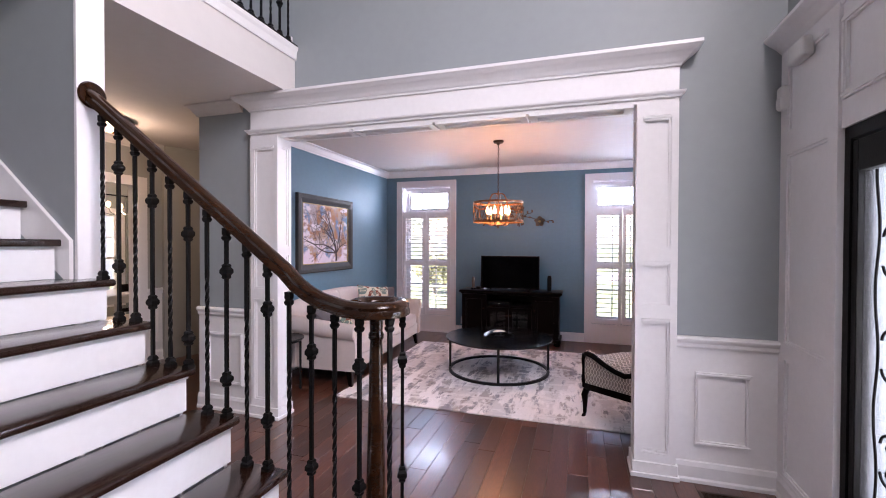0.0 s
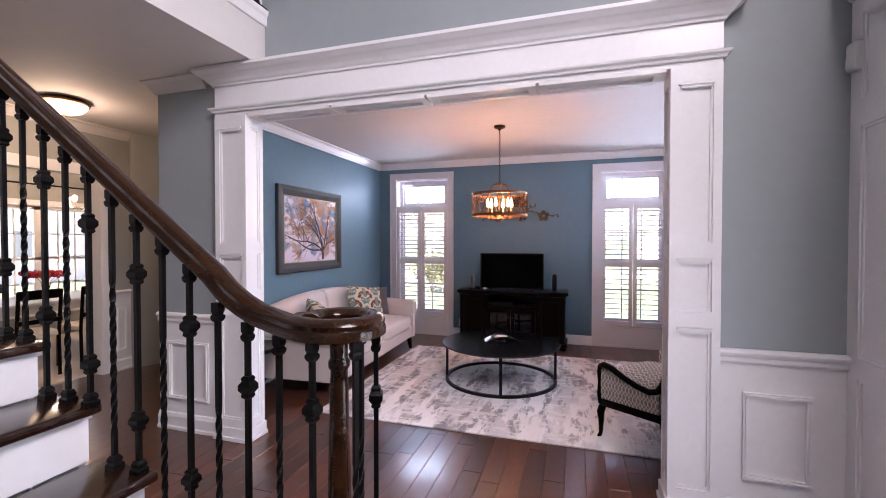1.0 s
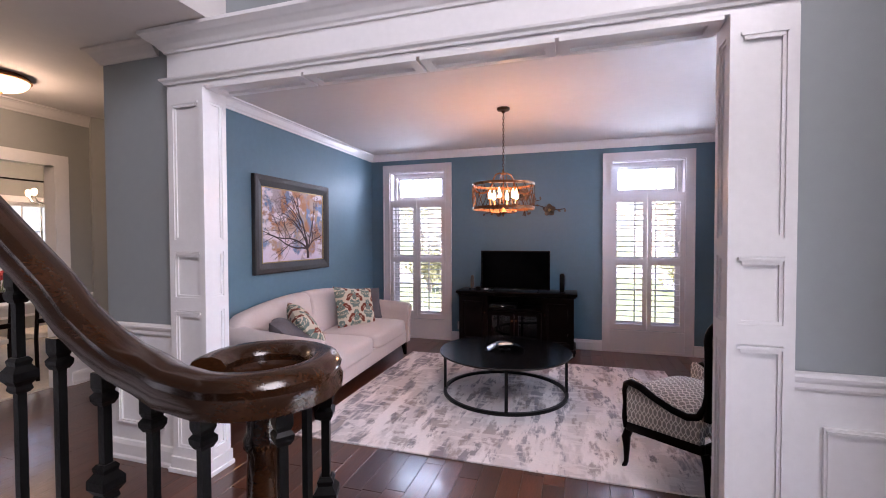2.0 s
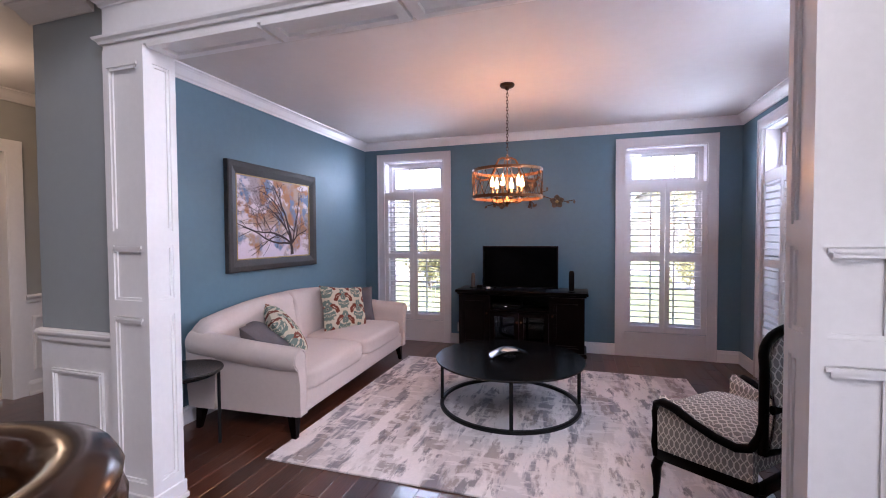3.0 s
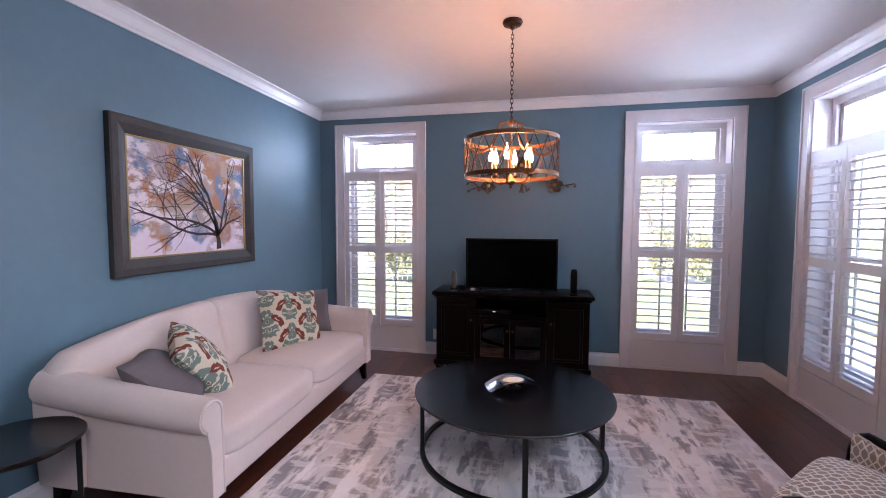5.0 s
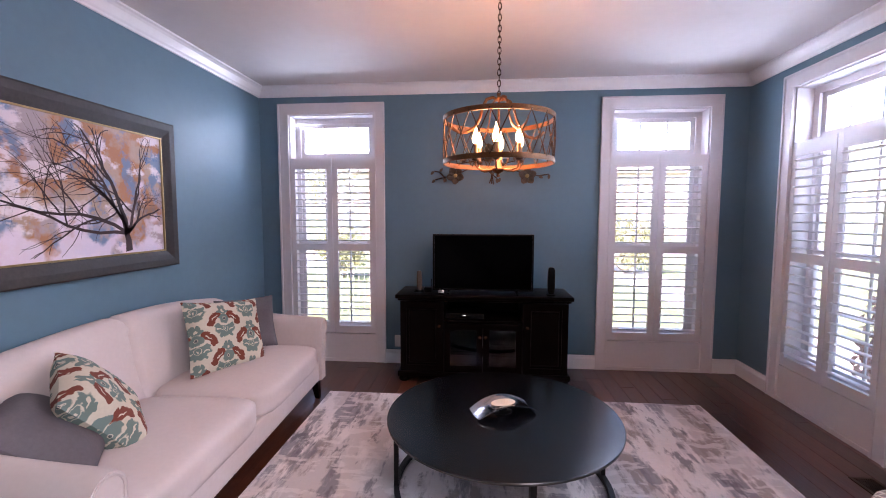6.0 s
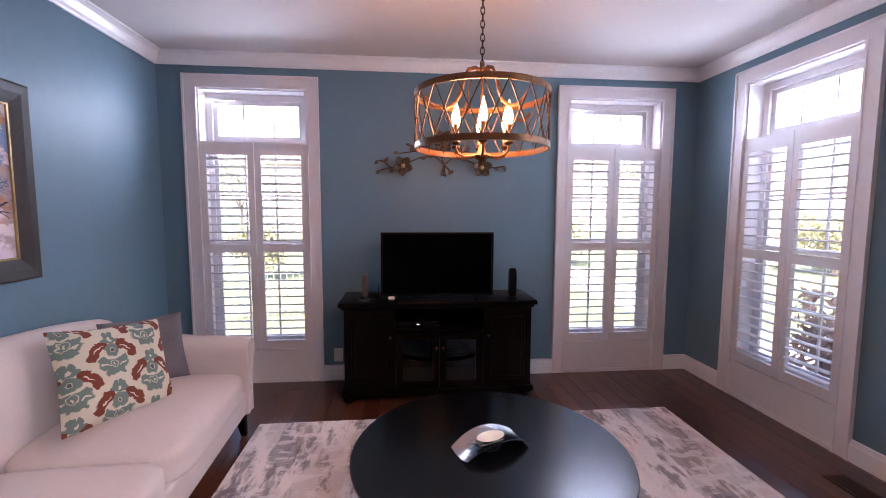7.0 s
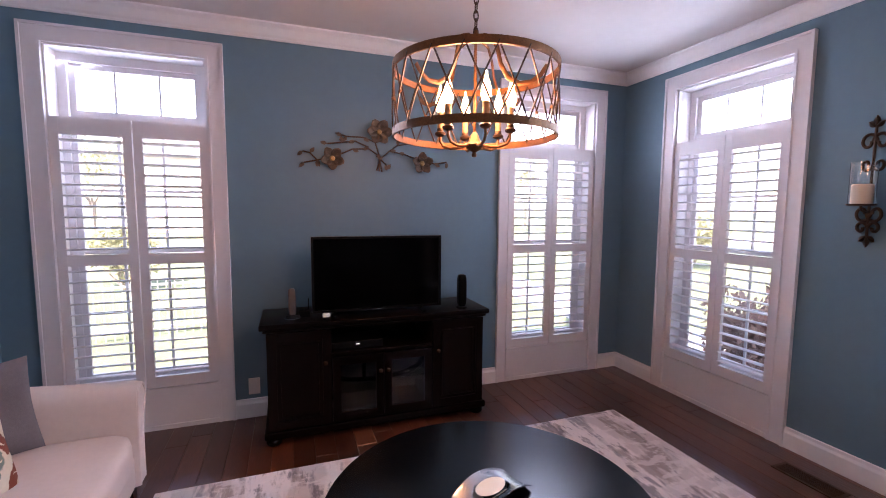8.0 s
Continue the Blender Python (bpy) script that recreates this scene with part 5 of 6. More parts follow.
def back_pose(y, h, d=0.0):
    bow = -0.05 * (1 - (y / 0.30) ** 2)
    return (-0.315 - 0.02 * h - 0.03 * math.sin(h * 9) + bow + d, y, 0.48 + h * 0.99)


bm = bmesh.new()
pts = [back_pose(y, h) for y, h in back_outline()]
tube(bm, pts, 0.026, 10)
part("back_frame", bm, M_ESPRESSO, ac, smooth=True)
bm = bmesh.new()
tube(bm, [back_pose(y, 0.20) for y in np.linspace(-0.28, 0.28, 13)], 0.022, 10)
tube(bm, [back_pose(y, -0.01) for y in np.linspace(-0.28, 0.28, 13)], 0.024, 10)
part("back_rail", bm, M_ESPRESSO, ac, smooth=True)
bm = bmesh.new()
sheets = []
for d0, d1 in ((0.004, 0.05), (-0.012, -0.03)):
    grid = []
    for i in range(15):
        row = []
        for j in range(13):
            a, t = -1 + 2 * j / 12, i / 14
            hmax = 0.40 + 0.16 * max(0.0, 1 - abs(a) ** 3.2) ** 0.75
            h = -0.01 + (hmax + 0.01) * t
            edge = (1 - a ** 6) * (1 - (2 * t - 1) ** 6)
            row.append(bm.verts.new(back_pose(a * 0.272, h, d0 + (d1 - d0) * edge)))
        grid.append(row)
    sheets.append(grid)
    for i in range(14):
        for j in range(12):
            bm.faces.new((grid[i][j], grid[i + 1][j], grid[i + 1][j + 1], grid[i][j + 1]))
upholstery("back_cushion", bm)
for piece in ac.children:
    # the chair's plan widens towards its front
    for v in piece.data.vertices:
        v.co.y *= 1.06 + 0.43 * v.co.x

# ---- media console and what stands on it ----
con = empty("media_console", pose(-0.662, 6.87, 0), "dark espresso wooden media console with glazed doors", "media console")
CW, CD = 0.77, 0.235
bm = bmesh.new()
box(bm, -CW, CW, -CD - 0.005, CD, 0.755, 0.79, 0.008, seg=3)
box(bm, -CW + 0.02, CW - 0.02, -CD + 0.01, CD - 0.005, 0.735, 0.755, 0.006)
part("top", bm, M_ESPRESSO, con, smooth=True)
for a, b in ((-CW + 0.04, -CW + 0.06), (-0.36, -0.34), (0.34, 0.36), (CW - 0.06, CW - 0.04)):
    part("side_panel", boxes((a, b, -CD + 0.03, CD - 0.03, 0.11, 0.735)), M_ESPRESSO, con)
part("back_panel", boxes((-CW + 0.04, CW - 0.04, CD - 0.03, CD - 0.012, 0.09, 0.735)), M_ESPRESSO, con)
part("bottom", boxes((-CW + 0.04, CW - 0.04, -CD + 0.03, CD - 0.03, 0.09, 0.11)), M_ESPRESSO, con)
part("shelf", boxes((-0.34, 0.34, -CD + 0.04, CD - 0.03, 0.545, 0.565)), M_ESPRESSO, con)
part("shelf", boxes((-0.34, 0.34, -CD + 0.06, CD - 0.03, 0.32, 0.335)), M_ESPRESSO, con)
bm = bmesh.new()
box(bm, -CW + 0.015, CW - 0.015, -CD + 0.01, CD - 0.01, 0.05, 0.10, 0.01)
part("plinth", bm, M_ESPRESSO, con)
for x in (-CW + 0.07, CW - 0.07):
    for y in (-CD + 0.06, CD - 0.06):
        bm = bmesh.new()
        lathe(bm, [(0.03, 0), (0.045, 0.01), (0.05, 0.025), (0.045, 0.04), (0.03, 0.052)], 16, (x, y, 0))
        part("foot", bm, M_ESPRESSO, con, smooth=True)
for x0, x1, z0, z1, solid, kx in ((-CW + 0.045, -0.345, 0.11, 0.73, True, -0.38), (0.345, CW - 0.045, 0.11, 0.73, True, 0.38), (-0.337, -0.002, 0.115, 0.54, False, -0.025), (0.002, 0.337, 0.115, 0.54, False, 0.025)):
    bm = bmesh.new()
    frame_strips(bm, x0, x1, z0, z1, 0.052, -CD + 0.010, -CD + 0.030)
    dr = part("door", bm, M_ESPRESSO, con)
    bm = bmesh.new()
    box(bm, x0 + 0.052, x1 - 0.052, -CD + 0.018, -CD + 0.023, z0 + 0.052, z1 - 0.052)
    part("panel" if solid else "pane", bm, M_ESPRESSO if solid else M_SMOKED, dr)
    if solid:
        bm = bmesh.new()
        panel_frame(bm, pose(0, -CD + 0.018, 0), x0 + 0.065, x1 - 0.065, z0 + 0.065, z1 - 0.065, 0.015, 0.004)
        part("bead", bm, M_ESPRESSO, dr)
    bm = bmesh.new()
    lathe(bm, [(0.006, 0), (0.006, 0.012), (0.013, 0.018), (0.014, 0.024), (0.008, 0.029), (0, 0.03)], 14, (kx, -CD + 0.010, (z0 + z1) / 2 + 0.1), pose(0, 0, 0, 90, 0, 0))
    part("knob", bm, M_BRONZE, dr, smooth=True)
for x, z, w in ((-0.17, 0.567, 0.34), (0.17, 0.337, 0.30), (-0.17, 0.112, 0.32)):
    bx = empty("media_box", pose(-0.655 + x, 6.84, z), "slim black media box on the console's shelf", "media box", "media boxes")
    bm = bmesh.new()
    box(bm, -w / 2, w / 2, -0.12, 0.12, 0, 0.05, 0.004)
    part("case", bm, M_PLASTIC, bx)
    bm = bmesh.new()
    box(bm, -0.012, 0.012, -0.1215, -0.1195, 0.028, 0.031)
    part("indicator", bm, M_LED, bx)

tv = empty("television", pose(-0.668, 6.775, 0.79), "black flat-screen television, switched off, on the console", "television")
bm = bmesh.new()
frame_strips(bm, -0.445, 0.445, 0.025, 0.528, 0.016, -0.022, 0.018)
part("bezel", bm, M_PLASTIC, tv)
bm = bmesh.new()
box(bm, -0.430, 0.430, -0.016, 0.0, 0.040, 0.513)
part("screen", bm, M_SCREEN, tv)
bm = bmesh.new()
box(bm, -0.43, 0.43, 0.0, 0.03, 0.04, 0.51, 0.01)
box(bm, -0.25, 0.25, 0.02, 0.055, 0.10, 0.36, 0.015)
part("back_shell", bm, M_PLASTIC, tv)
for s in (-1, 1):
    bm = bmesh.new()
    box(bm, s * 0.30 - 0.012, s * 0.30 + 0.012, -0.09, 0.10, 0.0, 0.012, 0.003)
    box(bm, s * 0.30 - 0.010, s * 0.30 + 0.010, -0.012, 0.014, 0.010, 0.034)
    part("foot", bm, M_PLASTIC, tv)
bm = bmesh.new()
box(bm, -0.02, 0.02, -0.0235, -0.0215, 0.030, 0.034)
part("logo_plate", bm, M_CHROME, tv)

ph = empty("cordless_phone", pose(-1.235, 6.76, 0.79, 0, 0, 8), "black and silver cordless phone standing in its cradle", "phone")
bm = bmesh.new()
lathe(bm, [(0.0, 0), (0.045, 0), (0.048, 0.01), (0.04, 0.028), (0.0, 0.03)], 20)
part("cradle", bm, M_PLASTIC, ph, smooth=True)
bm = bmesh.new()
tube(bm, [(0.046 * math.cos(a), 0.046 * math.sin(a), 0.006) for a in np.linspace(0, math.tau, 24, endpoint=False)], 0.004, 6, True)
part("cradle_ring", bm, M_CHROME, ph, smooth=True)
bm = bmesh.new()
rounded(bm, (0.046, 0.028, 0.175), pose(0, 0.005, 0.11, -8, 0, 0), 5, 0, 5)
part("receiver", bm, material("bronze-grey plastic", (0.06, 0.045, 0.036), 0.35, vary=0.2, scale=20), ph, smooth=True)
bm = bmesh.new()
box(bm, -0.016, 0.016, -0.0165, -0.012, 0.135, 0.168, m=pose(0, 0.002, 0, -8, 0, 0))
part("display", bm, material("pale display", (0.35, 0.28, 0.18), 0.4, vary=0.1, scale=30), ph)
bm = bmesh.new()
box(bm, -0.0165, 0.0165, -0.0165, -0.010, 0.06, 0.125, 0.002, m=pose(0, 0.002, 0, -8, 0, 0))
part("keypad", bm, material("grey keypad", (0.22, 0.21, 0.20), 0.45, vary=0.3, scale=60), ph)

bx = empty("answering_base", pose(-1.16, 6.80, 0.79), "small black box with an aerial beside the phone", "phone base")
bm = bmesh.new()
box(bm, -0.035, 0.035, -0.03, 0.03, 0, 0.045, 0.006)
part("case", bm, M_PLASTIC, bx)
bm = bmesh.new()
tube(bm, [(0.025, 0.02, 0.04), (0.028, 0.02, 0.12)], 0.003, 6)
part("aerial", bm, M_PLASTIC, bx)
bx = empty("small_device", pose(-1.03, 6.68, 0.79), "small white and silver device on the console", "device")
bm = bmesh.new()
box(bm, -0.026, 0.026, -0.02, 0.02, 0, 0.016, 0.004)
part("base", bm, M_PLASTIC, bx)
bm = bmesh.new()
box(bm, -0.024, 0.024, -0.018, 0.018, 0.016, 0.04, 0.008, seg=3)
part("cover", bm, M_WPLASTIC, bx)
sp = empty("speaker", pose(-0.075, 6.72, 0.79), "slim black upright speaker on the console", "speaker")
bm = bmesh.new()
lathe(bm, [(0.0, 0), (0.04, 0), (0.042, 0.006), (0.036, 0.014), (0.0, 0.014)], 20)
part("base", bm, M_PLASTIC, sp, smooth=True)
bm = bmesh.new()
rounded(bm, (0.062, 0.062, 0.235), pose(0, 0, 0.13), 5, 0, 6)
part("cabinet", bm, M_PLASTIC, sp, smooth=True)

# ---- picture ----
pic = empty("framed_picture", pose(RX0, 5.227, 1.62, 0, 0, 90), "painting of a bare tree in a wide pewter frame", "picture")
PWD, PHT, FWD = 0.647, 0.493, 0.108
bm = bmesh.new()
prof = [(0, 0.0), (0, 0.040), (0.01, 0.046), (0.05, 0.044), (0.085, 0.034), (0.108, 0.026), (0.108, 0.0)]
corners = [(-PWD, -PHT), (PWD, -PHT), (PWD, PHT), (-PWD, PHT)]
rows = []
for cx, cz in corners:
    rows.append([bm.verts.new((cx - math.copysign(i, cx), -d, cz - math.copysign(i, cz))) for i, d in prof])
for i in range(4):
    a, b = rows[i], rows[(i + 1) % 4]
    for j in range(len(prof)):
        bm.faces.new((a[j], a[(j + 1) % len(prof)], b[(j + 1) % len(prof)], b[j]))
part("frame", bm, M_FRAME, pic)
bm = bmesh.new()
for a, b, c, d in ((-PWD + 0.108, PWD - 0.108, PHT - 0.118, PHT - 0.108), (-PWD + 0.108, PWD - 0.108, -PHT + 0.108, -PHT + 0.118), (-PWD + 0.108, -PWD + 0.118, -PHT + 0.118, PHT - 0.118), (PWD - 0.118, PWD - 0.108, -PHT + 0.118, PHT - 0.118)):
    box(bm, a, b, -0.028, -0.01, c, d)
part("fillet", bm, M_FILLET, pic)
bm = bmesh.new()
box(bm, -PWD + 0.118, PWD - 0.118, -0.018, -0.004, -PHT + 0.118, PHT - 0.118)
canvas = part("canvas", bm, M_CANVAS, pic)
bm = bmesh.new()
rng = random.Random(11)


def stroke(p, ang, length, width, depth):
    """A painted limb that bends a little and forks."""
    pts = [p]
    a = ang
    n = 8
    for i in range(n):
        a += rng.uniform(-0.26, 0.26)
        pts.append((pts[-1][0] + math.cos(a) * length / n, pts[-1][1] + math.sin(a) * length / n))
    lim = (PWD - 0.125, PHT - 0.125)
    prev = None
    for i, (x, z) in enumerate(pts):
        if abs(x) > lim[0] or abs(z) > lim[1]:
            break
        w = width * (1 - 0.75 * i / n)
        nx, nz = -math.sin(a), math.cos(a)
        cur = (bm.verts.new((x + nx * w, -0.0186, z + nz * w)), bm.verts.new((x - nx * w, -0.0186, z - nz * w)))
        if prev:
            bm.faces.new((prev[0], cur[0], cur[1], prev[1]))
        prev = cur
        if depth > 0 and i >= 2 and rng.random() < 0.75:
            stroke((x, z), a + rng.choice((-1, 1)) * rng.uniform(0.35, 0.9), length * rng.uniform(0.42, 0.65), w * 0.7, depth - 1)


root = (0.235, -PHT + 0.13)
stroke(root, 1.60, 0.26, 0.027, 0)
fork = (0.232, -PHT + 0.24)
for ang, ln, wd in ((2.95, 0.80, 0.012), (2.45, 0.90, 0.012), (2.05, 0.62, 0.012), (1.85, 0.70, 0.014), (1.58, 0.66, 0.018), (1.30, 0.55, 0.013), (0.95, 0.42, 0.010), (0.55, 0.30, 0.008)):
    stroke(fork, ang, ln, wd, 2)
part("painted_tree", bm, M_BARK, canvas)

# ---- chandelier ----
ch = empty("chandelier", pose(-0.593, 5.345, 0), "bronze drum chandelier with criss-cross rods and six candle lamps", "chandelier")
bm = bmesh.new()
lathe(bm, [(0.0, 2.739), (0.062, 2.739), (0.064, 2.730), (0.055, 2.715), (0.020, 2.705), (0.012, 2.690), (0, 2.688)], 28)
part("canopy", bm, M_BRONZE, ch, smooth=True)
bm = bmesh.new()
z = 2.69
i = 0
while z > 2.135:
    pts = []
    for q in range(14):
        a = math.tau * q / 14
        u, w = 0.0085 * math.cos(a), 0.019 * math.sin(a)
        pts.append((u, 0, z - 0.017 + w) if i % 2 else (0, u, z - 0.017 + w))
    tube(bm, pts, 0.0026, 5, True)
    z -= 0.0285
    i += 1
part("chain", bm, M_BRONZE, ch, smooth=True)
bm = bmesh.new()
tube(bm, [(0, 0, 2.11), (0, 0, 1.72)], 0.006, 8)
lathe(bm, [(0.0, 1.690), (0.008, 1.692), (0.010, 1.70), (0.006, 1.708), (0.030, 1.722), (0.034, 1.735), (0.022, 1.748), (0.014, 1.77), (0.006, 1.78)], 20)
lathe(bm, [(0.006, 2.093), (0.014, 2.103), (0.016, 2.114), (0.009, 2.122), (0.008, 2.138)], 16)
part("stem", bm, M_GOLD, ch, smooth=True)
CR = 0.297


def hoop(bm, z0, z1, r0, r1):
    rings = []
    for k in range(72):
        a = math.tau * k / 72
        rings.append([bm.verts.new((r * math.cos(a), r * math.sin(a), q)) for r, q in ((r0, z0), (r1, z0), (r1, z1), (r0, z1))])
    for k in range(72):
        a, b = rings[k], rings[(k + 1) % 72]
        for j in range(4):
            bm.faces.new((a[j], a[(j + 1) % 4], b[(j + 1) % 4], b[j]))


for z0, z1 in ((1.985, 2.010), (1.758, 1.784)):
    bm = bmesh.new()
    hoop(bm, z0, z1, CR - 0.004, CR + 0.003)
    part("hoop", bm, M_GOLD, ch)
NR = 18
for k in range(NR):
    for s in (-1, 1):
        a0, a1 = math.tau * k / NR, math.tau * (k + s) / NR
        bm = bmesh.new()
        pts = []
        for q in range(7):
            t = q / 6
            a = a0 + (a1 - a0) * t
            pts.append(((CR - 0.001 + 0.003 * s) * math.cos(a), (CR - 0.001 + 0.003 * s) * math.sin(a), 1.775 + 0.222 * t))
        tube(bm, pts, 0.0032, 5)
        part("rod", bm, M_BRONZE, ch, smooth=True)
for k in range(NR):
    bm = bmesh.new()
    am = math.tau * (k + 0.5) / NR
    bmesh.ops.create_icosphere(bm, subdivisions=1, radius=0.0075, matrix=pose((CR - 0.001) * math.cos(am), (CR - 0.001) * math.sin(am), 1.886))
    part("knot", bm, M_GOLD, ch, smooth=True)
for k in range(4):
    a = math.tau * (k + 0.3) / 4
    bm = bmesh.new()
    pts = []
    for r, zz in ((0.006, 2.102), (0.036, 2.112), (0.074, 2.098), (0.096, 2.058), (0.112, 1.998), (0.142, 1.948), (0.188, 1.918), (0.235, 1.914), (0.270, 1.930), (0.293, 1.955)):
        pts.append((r * math.cos(a), r * math.sin(a), zz))
    tube(bm, pts, 0.0085, 8, flat=0.22, up=(0, 0, 1))
    part("strap", bm, M_GOLD, ch, smooth=True)
for k in range(6):
    a = math.tau * k / 6 + radians(22.7)
    c, s = math.cos(a), math.sin(a)
    bm = bmesh.new()
    prof = [(0.012, 1.742), (0.05, 1.728), (0.09, 1.725), (0.12, 1.735), (0.132, 1.755), (0.132, 1.775)]
    tube(bm, [(r * c, r * s, q) for r, q in prof], 0.0055, 8)
    arm = part("arm", bm, M_GOLD, ch, smooth=True)
    bm = bmesh.new()
    lathe(bm, [(0.008, 1.770), (0.020, 1.776), (0.021, 1.784), (0.013, 1.790), (0.0125, 1.80)], 14, (0.132 * c, 0.132 * s, 0))
    part("cup", bm, M_BRONZE, arm, smooth=True)
    bm = bmesh.new()
    lathe(bm, [(0.0115, 1.79), (0.0115, 1.858), (0.010, 1.862), (0, 1.862)], 14, (0.132 * c, 0.132 * s, 0))
    part("candle_sleeve", bm, M_CANDLE, arm, smooth=True)
    bm = bmesh.new()
    lathe(bm, [(0.008, 1.856), (0.0125, 1.863), (0.0180, 1.880), (0.0172, 1.898), (0.0115, 1.921), (0.0048, 1.943), (0.0022, 1.958), (0.0, 1.962)], 14, (0.132 * c, 0.132 * s, 0))
    part("bulb", bm, M_BULB, arm, smooth=True)
lamp("chandelier_glow", "POINT", CHAND, pose(-0.593, 5.345, 1.90), (1, 0.5, 0.24), radius=0.12)

# ---- metal flowers on the wall ----
wa = empty("wall_art", pose(-0.590, RY1, 0), "bronze metal branch of flowers on the blue wall", "wall decoration")


def ribbon(pts, r):
    bm = bmesh.new()
    tube(bm, pts, r, 6)
    return bm


twigs = [[(-0.54, 1.83), (-0.45, 1.85), (-0.34, 1.875), (-0.2, 1.94), (-0.08, 1.95), (0.0, 1.90), (0.02, 1.78)], [(0.54, 1.875), (0.44, 1.86), (0.32, 1.88), (0.2, 1.92), (0.08, 1.94), (0.01, 1.88), (-0.02, 1.79)],
         [(-0.32, 2.05), (-0.24, 2.03), (-0.12, 2.03), (-0.03, 2.0), (0.0, 1.90), (0.0, 1.785)], [(-0.38, 1.97), (-0.28, 1.985), (-0.18, 2.0), (-0.08, 1.96)], [(0.08, 1.94), (0.14, 1.985), (0.22, 2.0)], [(-0.02, 1.9), (0.05, 1.84), (0.06, 1.80)], [(-0.45, 1.85), (-0.5, 1.90), (-0.55, 1.91)]]
for tw in twigs:
    part("twig", ribbon([(x, -0.018, z) for x, z in tw], 0.0055), M_BRONZE, wa, smooth=True)
for x, z, r, n in ((-0.345, 1.865, 0.085, 5), (0.0, 2.075, 0.095, 6), (0.335, 1.858, 0.085, 5)):
    bm = bmesh.new()
    for k in range(n):
        a = math.tau * k / n + x
        grid = []
        for i in range(5):
            t = i / 4
            w = r * 0.46 * math.sin(math.pi * (0.12 + 0.80 * t))
            c = (x + math.cos(a) * r * t, -0.022 - 0.026 * t * t, z + math.sin(a) * r * t)
            side = (-math.sin(a), math.cos(a))
            grid.append([bm.verts.new((c[0] + side[0] * w * q, c[1] - 0.010 * abs(q), c[2] + side[1] * w * q)) for q in (-1, -0.4, 0.4, 1)])
        for p, q in zip(grid, grid[1:]):
            for j in range(3):
                bm.faces.new((p[j], p[j + 1], q[j + 1], q[j]))
    fl = part("flower", bm, M_ART, wa, smooth=True)
    sol = fl.modifiers.new("thickness", "SOLIDIFY")
    sol.thickness = 0.002
    bm = bmesh.new()
    lathe(bm, [(0.0, 0), (0.018, 0.0), (0.020, 0.008), (0.012, 0.018), (0, 0.02)], 14, (x, -0.024, z), pose(0, 0, 0, 90, 0, 0))
    part("stamen", bm, M_FILLET, fl, smooth=True)
rng = random.Random(5)
for tw in twigs:
    for x, z in tw[:4]:
        a = rng.uniform(0, math.tau)
        bm = bmesh.new()
        L, Wd = 0.05, 0.014
        pts = [(0, 0), (L * 0.35, Wd), (L * 0.7, Wd * 0.8), (L, 0), (L * 0.7, -Wd * 0.8), (L * 0.35, -Wd)]
        f = []
        for dz in (0.0, 0.003):
            f.append([bm.verts.new((x + u * math.cos(a) - v * math.sin(a), -0.018 - dz - 0.25 * abs(v), z + u * math.sin(a) + v * math.cos(a))) for u, v in pts])
        bm.faces.new(f[0]), bm.faces.new(list(reversed(f[1])))
        for i in range(6):
            bm.faces.new((f[0][i], f[0][(i + 1) % 6], f[1][(i + 1) % 6], f[1][i]))
        part("leaf", bm, M_ART, wa)

# ---- sconce ----
sc = empty("candle_sconce", pose(RX1, 5.295, 1.655, 0, 0, -90), "dark scrolled iron wall sconce with a candle in a glass", "sconce")
bm = bmesh.new()
for s in (-1, 1):
    for cz, t, r0 in ((0.22, 1, 0.05), (-0.16, -1, 0.05), (0.10, -1, 0.035), (-0.24, 1, 0.035)):
        tube(bm, [(s * (0.016 + 0.75 * r0 * (1 - i / 34) * math.cos(i / 24 * 2.1 * math.pi + math.pi)) + s * 0.012, -0.012, cz + t * r0 * (1 - i / 34) * math.sin(i / 24 * 2.1 * math.pi)) for i in range(25)], 0.0085, 6)
tube(bm, [(0, -0.012, 0.30), (0, -0.012, -0.30)], 0.007, 8)
part("scrollwork", bm, M_BRONZE, sc, smooth=True)
for z, t in ((0.30, 1), (-0.285, -1)):
    bm = bmesh.new()
    for ang, L in ((90, 0.06), (40, 0.045), (140, 0.045)):
        a = radians(ang)
        grid = []
        for i in range(5):
            q = i / 4
            w = 0.016 * math.sin(math.pi * (0.1 + 0.85 * q))
            grid.append([bm.verts.new((math.cos(a) * L * q + k * w * -math.sin(a), -0.012 - 0.008 * (1 - abs(k)), z + t * (math.sin(a) * L * q + k * w * math.cos(a)))) for k in (-1, 0, 1)])
        for p, r in zip(grid, grid[1:]):
            for j in range(2):
                bm.faces.new((p[j], p[j + 1], r[j + 1], r[j]))
    fin = part("finial", bm, M_BRONZE, sc, smooth=True)
    so = fin.modifiers.new("thickness", "SOLIDIFY")
    so.thickness = 0.006
bm = bmesh.new()
tube(bm, [(0, -0.012, -0.15), (0, -0.05, -0.155), (0, -0.085, -0.14), (0, -0.085, -0.118)], 0.006, 8)
lathe(bm, [(0.0, -0.122), (0.05, -0.122), (0.062, -0.116), (0.062, -0.110), (0.0, -0.110)], 24, (0, -0.085, 0))
part("cup", bm, M_BRONZE, sc, smooth=True)
bm = bmesh.new()
